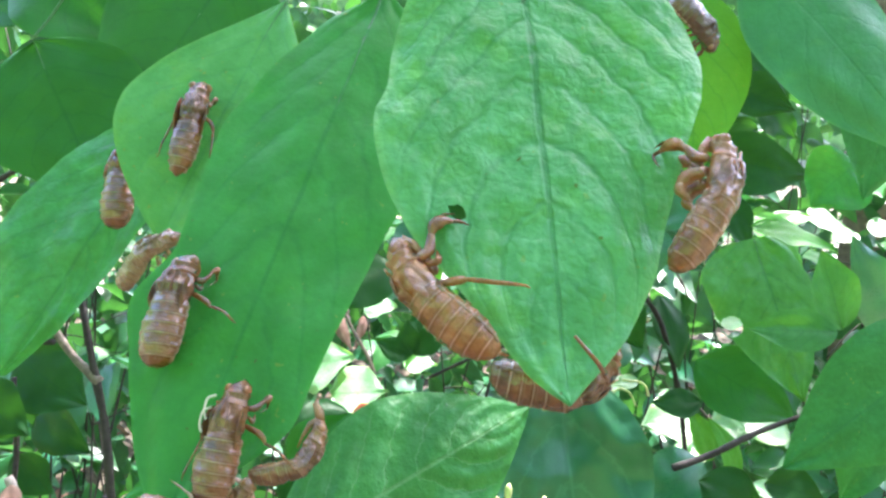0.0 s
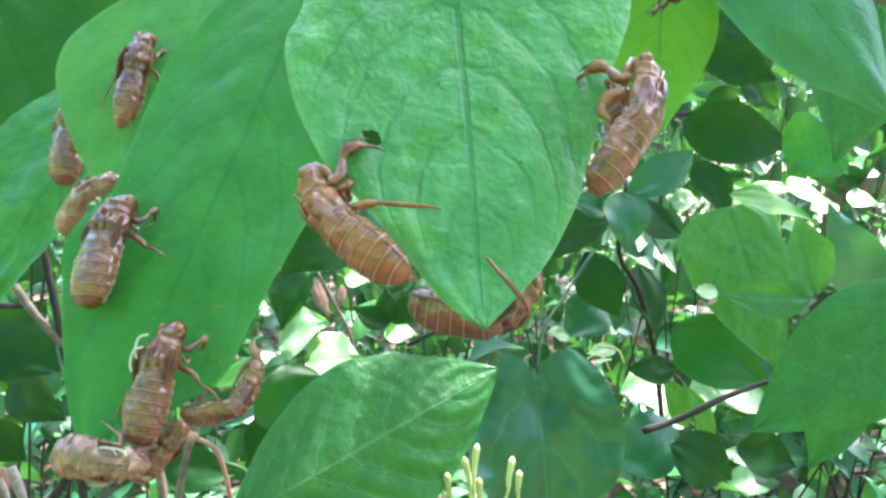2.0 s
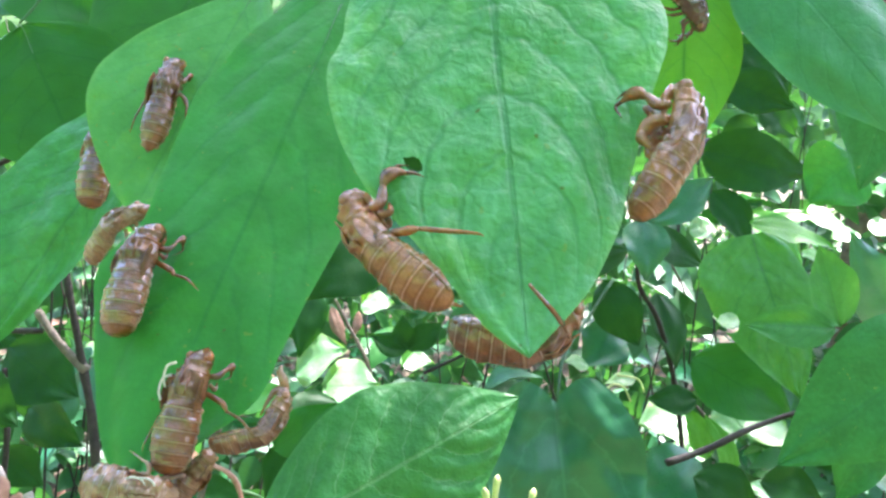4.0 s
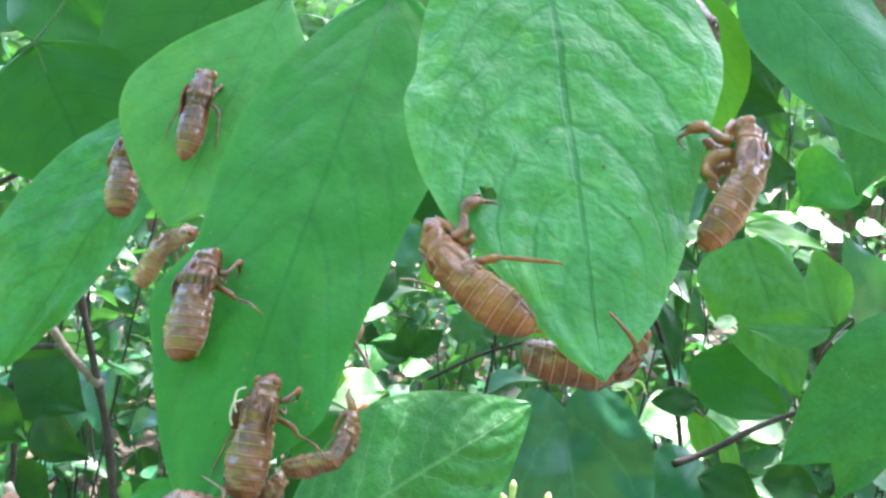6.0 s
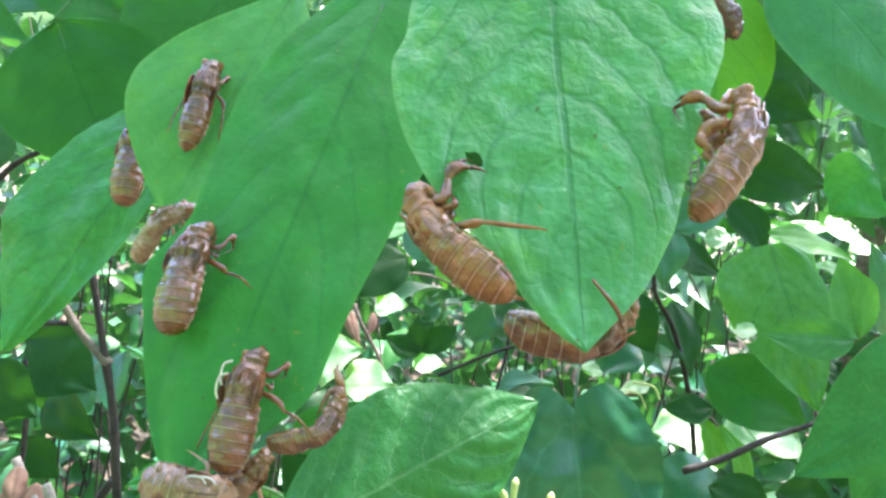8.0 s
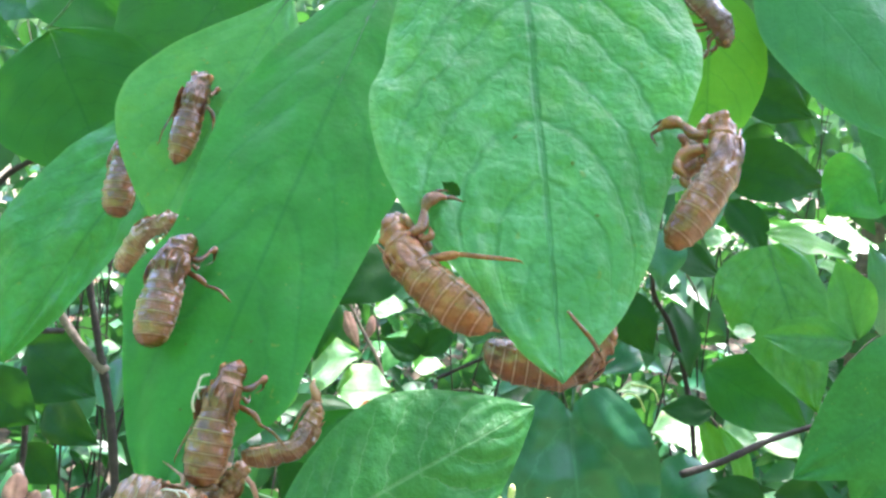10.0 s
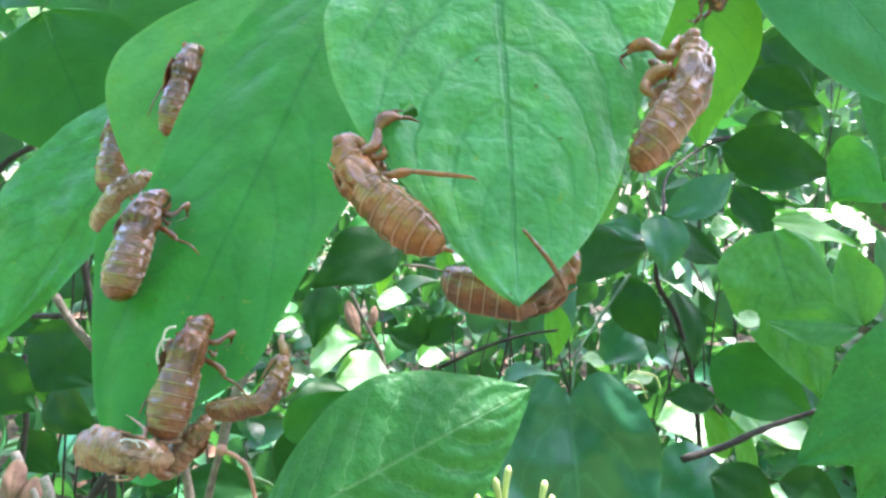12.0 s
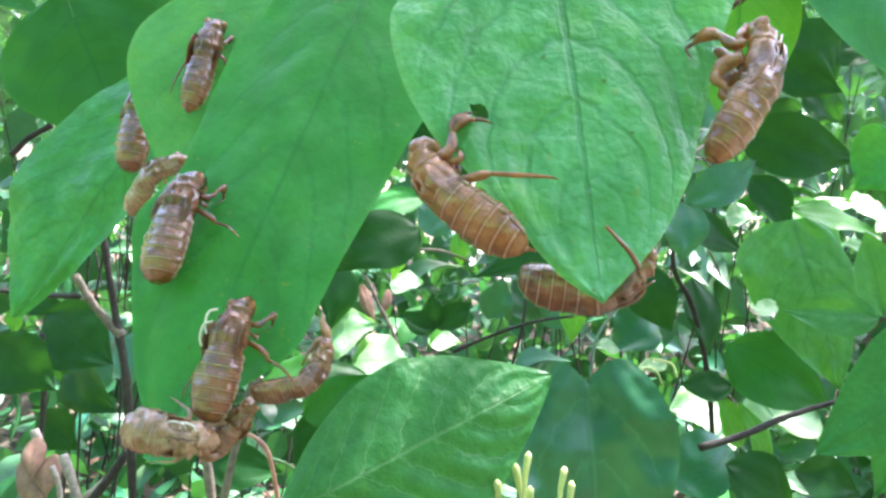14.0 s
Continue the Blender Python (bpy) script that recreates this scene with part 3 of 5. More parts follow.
        if "h" in legs:
            leg = limb("hind_leg", [(s * 0.10, 0.05, -0.08), (s * 0.20 * reach, 0.0 + w(), -0.14), (s * 0.26 * reach, -0.10, -0.17)], 0.024, 0.031, 0.5, 0.015, thing)
            limb("shin", [(s * 0.25 * reach, -0.09, -0.165), (s * 0.29 * reach, -0.22, -0.17 - 0.4 * (grip - 0.18)), (s * 0.31 * reach, -0.33, -grip + 0.04), (s * 0.32 * reach, -0.38, -grip)], 0.015, 0.017, 0.2, 0.003, leg, steps=3)
    return thing


# ---- the place: ground, far woods, trunk ----
def ground_sheet():
    bm = bmesh.new()
    cells, reach = 90, 60.0
    lines = [(-1 + 2 * k / cells) for k in range(cells + 1)]
    place = [math.copysign(abs(c) ** 2.6, c) * reach for c in lines]
    verts = [[bm.verts.new((x, y + 3, 0.06 * noise.noise((x * 0.8, y * 0.8, 0)) + 0.02 * noise.noise((x * 5, y * 5, 1)))) for x in place] for y in place]
    for a, b in zip(verts, verts[1:]):
        for k in range(cells):
            bm.faces.new((a[k], a[k + 1], b[k + 1], b[k]))
    return tagged(new("ground", finish(bm, "ground", SOIL)), "brown woodland soil under the bushes", "ground", kind="structure")


ground_sheet()


SMALL_OUTLINE = [(0.0, 0.0), (-0.55, 0.12), (-0.95, 0.32), (-0.92, 0.52), (-0.62, 0.74), (-0.25, 0.91), (0.0, 1.0), (0.25, 0.91), (0.62, 0.74), (0.92, 0.52), (0.95, 0.32), (0.55, 0.12)]
SMALL_FACES = [(12, k + 1, k) if k < 3 else (13, k + 1, k) for k in range(6)] + [(12, (k + 1) % 12, k) if k > 8 else (13, k + 1, k) for k in range(6, 12)] + [(12, 13, 3), (13, 12, 9)]
SMALL_UV = SMALL_OUTLINE + [(0.0, 0.3), (0.0, 0.65)]


def small_leaf_verts(length, width, rnd, fold=0.25):
    """A cheap folded leaf: its outline and two points on the middle line."""
    w, droop, tilt = width / 2, rnd.uniform(-0.3, 0.1) * length, rnd.uniform(0.5, 1.5)
    return [(x * w, y * length, fold * tilt * w * abs(x) + droop * y * y) for x, y in SMALL_UV]


def leaf_mass(name, label, category, places, material, size, rnd, up=0.5):
    """Many loose leaves as one mesh."""
    verts, faces, uvs = [], [], []
    for p in places:
        length = rnd.uniform(*size)
        turn = Euler((rnd.gauss(0.2, 0.6), rnd.gauss(0, 0.6), rnd.uniform(0, 6.28))).to_matrix()
        if rnd.random() > up:
            turn = Euler((rnd.uniform(-1.9, -1.1), rnd.gauss(0, 0.5), rnd.gauss(0, 0.8))).to_matrix()
        first = len(verts)
        verts += [tuple(turn @ Vector(v) + Vector(p)) for v in small_leaf_verts(length, length * rnd.uniform(0.45, 0.62), rnd)]
        faces += [tuple(first + i for i in f) for f in SMALL_FACES]
        uvs += [SMALL_UV[i] for f in SMALL_FACES for i in f]
    mesh = bpy.data.meshes.new(name)
    mesh.from_pydata(verts, [], faces)
    layer = mesh.uv_layers.new(name="UVMap")
    layer.data.foreach_set("uv", [c for uv in uvs for c in uv])
    mesh.materials.append(material)
    mesh.polygons.foreach_set("use_smooth", [True] * len(mesh.polygons))
    return tagged(new(name, mesh), label, category, kind="stuff")


def far_woods():
    """A leafy wall all round, far off, that closes the place."""
    bm = bmesh.new()
    rows = []
    for i in range(18):
        row = []
        for k in range(96):
            a = 2 * math.pi * k / 96
            r = 26 + 3 * noise.noise((math.cos(a) * 5, math.sin(a) * 5, i * 0.7)) + 0.5 * i
            row.append(bm.verts.new((r * math.cos(a), r * math.sin(a) + 3, -0.5 + i * (0.9 + 0.1 * noise.noise((k * 0.9, i, 0))))))
        rows.append(row)
    for a, b in zip(rows, rows[1:]):
        for k in range(96):
            bm.faces.new((a[k], a[(k + 1) % 96], b[(k + 1) % 96], b[k]))
    return tagged(new("backdrop", finish(bm, "backdrop", WOODS)), "far green woods round the clearing", "woods", kind="structure")


far_woods()

rnd = random.Random(4)
leaf_mass("undergrowth", "low sunlit leafy undergrowth on the woodland floor", "undergrowth",
          [(rnd.uniform(-3.2, 3.2), y, max(0.03, rnd.gauss(0.22, 0.16) + 0.02 * y)) for y in (0.95 + 6.0 * rnd.random() ** 1.3 for _ in range(9000))], LEAF_BUSH, (0.05, 0.11), rnd, 0.75)
leaf_mass("thicket", "dense green thicket of leafy shrubs behind the bush", "thicket",
          [(rnd.uniform(-0.62, 0.62) * y * 1.6, y, rnd.uniform(0.1, 0.75 + 0.32 * y)) for y in (1.5 + 3.5 * rnd.random() for _ in range(7000))], LEAF_BUSH, (0.06, 0.13), rnd, 0.45)


def litter(count):
    spots = []
    for _ in range(count):
        y = 0.9 + 4.0 * rnd.random()
        spots.append((rnd.uniform(-0.7, 0.7) * (y + 0.6), y, 0.03))
    return leaf_mass("leaf_litter", "curled brown dead leaves on the soil", "leaf litter", spots, DRY, (0.05, 0.10), rnd, 1.0)


litter(500)


def tree_trunk(x, y, radius, height, lean, label):
    line = curve_points([(x, y, -0.2), (x + lean * 0.3, y, height * 0.4), (x + lean, y, height)], 14)
    bm = bmesh.new()
    around, loops = 28, []
    for p in line:
        r = radius * (1.25 - 0.35 * min(1.0, (p.z + 0.2) / 2.0))
        loops.append([bm.verts.new(p + Vector((math.cos(a), math.sin(a), 0)) * r * (1 + 0.10 * noise.noise((4 * math.cos(a), 4 * math.sin(a), p.z * 2)))) for a in (2 * math.pi * k / around for k in range(around))])
    for a, b in zip(loops, loops[1:]):
        for k in range(around):
            bm.faces.new((a[k], a[(k + 1) % around], b[(k + 1) % around], b[k]))
    thing = tagged(new("tree"), label, "tree")
    part("trunk", bm, BARK_TRUNK, thing)
    return thing


tree_trunk(1.3768, 2.2168, 0.075, 3.6, 0.1, "slim tree trunk with rough brown bark")
tree_trunk(-1.9, 4.6, 0.12, 4.2, -0.1, "slim tree trunk with rough brown bark")
tree_trunk(0.6, 6.4, 0.15, 4.5, 0.1, "slim tree trunk with rough brown bark")


# ---- the canopy overhead, which shades the bush and lets flecks of sun through ----
def canopy():
    spots = []
    gaps = [(-0.151, 0.229, -0.012), (0.032, 0.376, -0.026), (0.008, 0.363, -0.034), (-0.082, 0.562, 0.030), (-0.046, 0.545, 0.030), (-0.110, 0.515, 0.000), (0.448, 0.852, -0.010), (0.060, 0.238, -0.028), (0.350, 0.883, 0.028), (0.396, 0.913, 0.017), (0.480, 0.995, 0.018), (0.528, 1.006, 0.040), (0.577, 1.025, 0.022), (0.487, 0.870, 0.045), (0.374, 0.987, 0.016), (0.339, 0.990, 0.012), (0.506, 0.880, 0.000), (0.584, 0.902, 0.000), (0.176, 0.723, 0.009), (0.245, 0.782, 0.014), (-0.057, 0.977, 0.019), (0.029, 0.997, 0.019), (-0.505, 1.010, 0.016), (-0.430, 0.998, 0.016), (-0.074, 0.571, 0.040), (-0.043, 0.553, 0.045), (-0.182, 0.935, 0.015), (0.365, 0.816, 0.016)]

    def shades(p, bush):
        """Whether a leaf here throws its shadow on the near bush (or, past it, into a thick patch of the crown)."""
        foot = p - SUN_DIR * ((p.z - 0.9) / SUN_DIR.z)
        if any((foot.x - gx) ** 2 + (foot.y - gy) ** 2 < (r + 0.05) ** 2 for gx, gy, r in gaps):
            return False
        near = foot.y < 1.05 and abs(foot.x - 0.05) < 0.75
        return near if bush else not near and noise.noise((foot.x * 3.0, foot.y * 3.0, 5.0)) < 0.16

    tufts, own = [], random.Random(77)
    for x, y, z in ((0.3450, 0.8132, 1.0131), (0.3935, 0.8029, 1.0121), (0.2760, 0.7262, 0.9776), (0.0853, 0.6680, 0.8829), (0.1509, 0.6921, 0.8896), (0.1407, 0.2711, 1.0452), (0.2023, 0.3379, 1.0203), (-0.1967, 0.3270, 1.0154), (-0.1577, 0.3006, 0.9786), (-0.0954, 0.5708, 0.8980), (-0.1126, 0.5591, 0.8920), (0.3838, 0.8787, 1.1023),
                    (-0.0557, 0.1435, 0.9483), (-0.0464, 0.1500, 0.9573), (-0.0602, 0.1300, 0.9283), (-0.0460, 0.1627, 0.9723), (-0.0736, 0.1805, 0.9881), (-0.0801, 0.1613, 0.9640), (-0.0396, 0.1762, 0.9927), (-0.0159, 0.1239, 1.0133), (0.0001, 0.1240, 1.0140), (0.0099, 0.1113, 0.9988), (0.0179, 0.0991, 0.9861), (-0.0004, 0.0988, 0.9845), (0.0269, 0.1190, 1.0146), (0.0357, 0.1066, 1.0009), (-0.0069, 0.0981, 0.9801), (-0.0662, 0.2048, 1.0122)):
        for _ in range(70):
            high = own.uniform(2.7, 3.4)
            p = Vector((x + own.gauss(0, 0.045), y + own.gauss(0, 0.045), z)) + SUN_DIR * ((high - z) / SUN_DIR.z)
            foot = p - SUN_DIR * ((p.z - 0.9) / SUN_DIR.z)
            if not any((foot.x - gx) ** 2 + (foot.y - gy) ** 2 < (r + 0.025) ** 2 for gx, gy, r in gaps):
                tufts.append(tuple(p))
    boughs = [Vector((rnd.uniform(0.0, 1.75), rnd.uniform(0.3, 2.3), rnd.uniform(2.9, 3.5))) for _ in range(7600)]
    crown = [Vector((rnd.uniform(-2.0, 3.6), rnd.uniform(0.8, 6.5), rnd.uniform(3.0, 4.2))) for _ in range(7000)]
    leaf_mass("tree_bough", "leafy bough overhead that shades the bush", "tree bough", [tuple(p) for p in boughs if shades(p, True)] + tufts, LEAF_BUSH, (0.05, 0.08), rnd, 0.95)
    behind = [Vector((rnd.uniform(-4.5, 4.0), rnd.uniform(-6.0, 0.9), rnd.uniform(3.0, 4.4))) for _ in range(16000)]
    behind = [p for p in behind if noise.noise((p.x * 1.1, p.y * 1.1, 2.0)) < 0.2 and not (p.y > 0.2 and 0.0 < p.x)]
    leaf_mass("tree_crown", "patchy tree crown with openings to the sky", "tree crown", [tuple(p) for p in behind], LEAF_BUSH, (0.12, 0.20), rnd, 0.9)
    leaf_mass("tree_crown", "thin tree crown overhead that lets flecks of sun through", "tree crown", [tuple(p) for p in crown if shades(p, False)], LEAF_BUSH, (0.10, 0.17), rnd, 0.9)


canopy()


# ---- near leaves ----
A_LEFT = smooth_profile([(0, 0), (0.08, 6), (0.17, 13.5), (0.28, 20), (0.37, 23.8), (0.457, 25.8), (0.497, 26.0), (0.53, 28.6), (0.585, 28.9), (0.668, 27.0), (0.746, 23.0), (0.844, 14.8), (0.905, 9.6), (0.94, 7.4), (0.972, 4.2), (1, 0)], 60)
A_RIGHT = smooth_profile([(0, 0), (0.08, 8), (0.17, 18), (0.28, 28), (0.37, 32.2), (0.44, 32.2), (0.508, 30.4), (0.642, 24.2), (0.763, 19.4), (0.815, 17.4), (0.882, 13.0), (0.922, 9.4), (0.95, 6.0), (0.975, 3.0), (1, 0)], 60)
leaf_front = leaf("broad fresh green leaf, chewed at its edge, hanging tip down", (0.0019, 0.1427, 1.0656), (0.0127, 0.0919, 0.9703), 0.055, LEAF_NEAR, face=(0.14, -1, 0.26),
                  left=A_RIGHT, right=A_LEFT, bend=-0.006, quilt=0.00036, crumple=0.0014, grain=0.0004, wave=0.003, curl=0.06, veins=9, sweep=0.34, arch=1.7, rows=120, cols=56, seed=1, hole=(0.0149, 0.0769, 0.0013), group="front leaves", rib=0.0009)
B_LEFT = smooth_profile([(0, 0), (0.1, 16), (0.2, 24.2), (0.26, 27.2), (0.356, 31.8), (0.505, 30.1), (0.605, 27.2), (0.662, 30.2), (0.697, 33.0), (0.733, 32.0), (0.838, 22.0), (0.909, 15.5), (0.97, 7.2), (1, 0)], 60)
B_RIGHT = smooth_profile([(0, 0), (0.1, 20), (0.2, 28.5), (0.31, 32), (0.45, 28.5), (0.54, 25.6), (0.61, 24.3), (0.695, 23.2), (0.766, 21.8), (0.823, 22.0), (0.856, 20.4), (0.888, 14.0), (0.94, 8.5), (1, 0)], 60)
leaf_left = leaf("broad smooth green leaf carrying cast cicada skins", (-0.0303, 0.2281, 1.0610), (-0.0712, 0.1351, 0.9227), 0.07, LEAF_SMOOTH, face=(-0.12, -1, 0.2),
                 left=B_RIGHT, right=B_LEFT, bend=0.0, quilt=0.00012, crumple=0.0010, wave=0.004, fold=-0.02, curl=0.03, veins=8, sweep=0.30, arch=1.4, rows=90, cols=36, seed=2, group="front leaves", rib=0.0008)
leaf_folded = leaf("pale green leaf partly hidden behind a broader one", (-0.0812, 0.2975, 1.0700), (-0.1190, 0.2463, 0.9693), 0.083, LEAF_FOLDED, face=(-0.15, -1, 0.25),
                   bow=0.02, wave=0.003, fold=0.12, rows=60, cols=30, seed=3, wide_at=0.6, group="front leaves", rib=0.0008)
FAR_UPPER = smooth_profile([(0, 0), (0.12, 24), (0.25, 38), (0.36, 44), (0.55, 49), (0.69, 46), (0.83, 29), (0.92, 13), (1, 0)])
FAR_LOWER = smooth_profile([(0, 0), (0.15, 14), (0.35, 19), (0.57, 18.5), (0.70, 15), (0.79, 14.5), (0.86, 8), (0.92, 5.5), (1, 0)])
leaf_far_left = leaf("wide green leaf with a wrinkled tip", (-0.1432, 0.3440, 1.0225), (-0.2157, 0.2917, 0.8978), 0.078, LEAF_FRESH, face=(-0.1, -1, 0.3), left=FAR_LOWER, right=FAR_UPPER,
                     bow=0.02, wave=0.006, quilt=0.00025, crumple=0.0018, veins=9, sweep=0.34, arch=1.7, rows=80, cols=36, seed=4, group="front leaves")
leaf_top_left = leaf("large leaf coloured dark green for shade", (-0.1349, 0.4400, 1.1332), (-0.2247, 0.4230, 0.9992), 0.125, LEAF_MID, face=(0.0, -1, 0.5),
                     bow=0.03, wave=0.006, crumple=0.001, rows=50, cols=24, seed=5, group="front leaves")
leaf_corner = leaf("large leaf with a pale stalk, coloured dark green for shade", (-0.2513, 0.4000, 1.0654), (-0.2065, 0.3850, 0.9734), 0.100, LEAF_MID, face=(0.1, -1, 0.4),
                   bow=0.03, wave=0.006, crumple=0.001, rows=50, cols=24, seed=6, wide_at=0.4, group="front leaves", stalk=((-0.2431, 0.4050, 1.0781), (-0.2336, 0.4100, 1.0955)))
leaf_top_right = leaf("broad green leaf hanging from above", (0.1125, 0.2788, 1.0911), (0.1807, 0.2548, 1.0084), 0.054, LEAF_COOL, face=(-0.1, -1, 0.35),
                      bow=0.03, wave=0.004, curl=0.1, rows=60, cols=30, seed=7, group="front leaves")
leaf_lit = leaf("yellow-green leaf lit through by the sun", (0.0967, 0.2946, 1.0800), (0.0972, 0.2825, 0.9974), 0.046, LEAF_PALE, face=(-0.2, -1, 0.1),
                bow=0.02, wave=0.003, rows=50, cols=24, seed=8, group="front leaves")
# duller green here replaces the shading that sets it off from its neighbour
leaf_right_small = leaf("mid-green leaf behind a broader one, darkened in place of shading", (0.2690, 0.4174, 1.0790), (0.2450, 0.4015, 0.9850), 0.062, LEAF_BACK, face=(0.1, -1, 0.3),
                        bow=0.02, wave=0.003, seed=9, group="front leaves")
leaf_quilted = leaf("quilted green leaf with pale veins, half sunlit", (-0.0927, 0.3015, 0.8019), (0.0455, 0.3675, 0.8629), 0.092, LEAF_QUILTED, face=(0.0, -1, 0.44), fold=-0.20,
                    bow=0.03, wave=0.003, quilt=0.0010, crumple=0.0012, grain=0.0003, veins=8, sweep=0.26, arch=1.2, rows=90, cols=36, seed=10, wide_at=0.5, group="front leaves")
HEART = smooth_profile([(0, 33), (0.06, 42), (0.15, 49), (0.3, 54), (0.45, 54), (0.7, 41), (0.88, 20), (1, 0)])
leaf_heart = leaf("glossy bluish-green heart-shaped leaf", (0.0817, 0.4577, 0.8263), (0.0927, 0.4185, 0.7128), 0.112, LEAF_HEART, face=(0.0, -1, 0.5), left=HEART, right=HEART,
                  lobe=0.13, fold=0.30, bow=0.06, wave=0.012, quilt=0.0008, crumple=0.0016, veins=3, sweep=0.6, rows=60, cols=30, seed=11, wide_at=0.35, group="bush leaves", rib=0.0010, rib_material=STALK_DARK, stalk=((0.0892, 0.4823, 0.8506), (0.1063, 0.5057, 0.8688), (0.1339, 0.5314, 0.9021)))
ROUND_LEFT = smooth_profile([(0, 26), (0.05, 48), (0.12, 62), (0.18, 66), (0.3, 62), (0.47, 54), (0.66, 43), (0.8, 28), (0.915, 12), (1, 0)])
ROUND_RIGHT = smooth_profile([(0, 14), (0.05, 24), (0.12, 34), (0.3, 42), (0.6, 36), (0.8, 22), (0.92, 9), (1, 0)])
leaf_round = leaf("thin pale green leaf with a chewed hole", (0.2812, 0.6176, 0.9341), (0.3188, 0.5737, 0.7925), 0.132, LEAF_ROUND, face=(0.1, -1, 0.5), left=ROUND_RIGHT, right=ROUND_LEFT,
                  bow=0.02, wave=0.008, crumple=0.0015, rows=90, cols=60, seed=12, group="bush leaves", hole=(0.046, 0.074, 0.0088))
leaf_lying = leaf("small thin green leaf lying over a larger one", (0.3268, 0.5500, 0.8635), (0.2469, 0.5450, 0.8660), 0.037, LEAF_ROUND, face=(0, -1, 0.5), fold=0.15, wave=0.003, seed=31, rows=30, cols=14, group="bush leaves")
leaf_upright = leaf("thin green leaf standing tip up", (0.3392, 0.5650, 0.8619), (0.3157, 0.5700, 0.9307), 0.052, LEAF_ROUND, face=(0.2, -1, 0.4), fold=0.2, wave=0.004, seed=32, rows=30, cols=14, group="bush leaves")
leaf_corner_right = leaf("broad mid-green leaf over a twig", (0.3728, 0.4587, 0.8933), (0.2345, 0.4418, 0.7918), 0.090, LEAF_BACK, face=(0.0, -1, 0.5),
                         bow=0.02, wave=0.005, rows=50, cols=24, seed=13, group="bush leaves")

# ---- the bush behind: stems, twigs and single leaves ----
def plant(name, label, category="bush"):
    return tagged(new(name), label, category)


def sprig(parent, base, tip, width, material, face=(0, -1, 0.5), seed=0, **shape):
    m, length = stand(base, tip, face)
    own = random.Random(seed)
    style = dict(bow=own.uniform(0.02, 0.12), fold=own.uniform(0.04, 0.22), wave=0.10 * width, bend=own.uniform(-0.06, 0.06), twist=own.uniform(-0.6, 0.6), crumple=0.0008, rows=20, cols=12, seed=seed, wide_at=own.uniform(0.36, 0.48), point=own.uniform(1.2, 2.4))
    style.update(shape)
    ob = part("leaf", leaf_blade(length, width, **style), material, parent)
    ob.matrix_world = m
    return ob


def stem(parent, points, start, end, material, name="stem", knobs=0.25):
    return part(name, rod(points, start, end, 6, 8, knobs), material, parent)


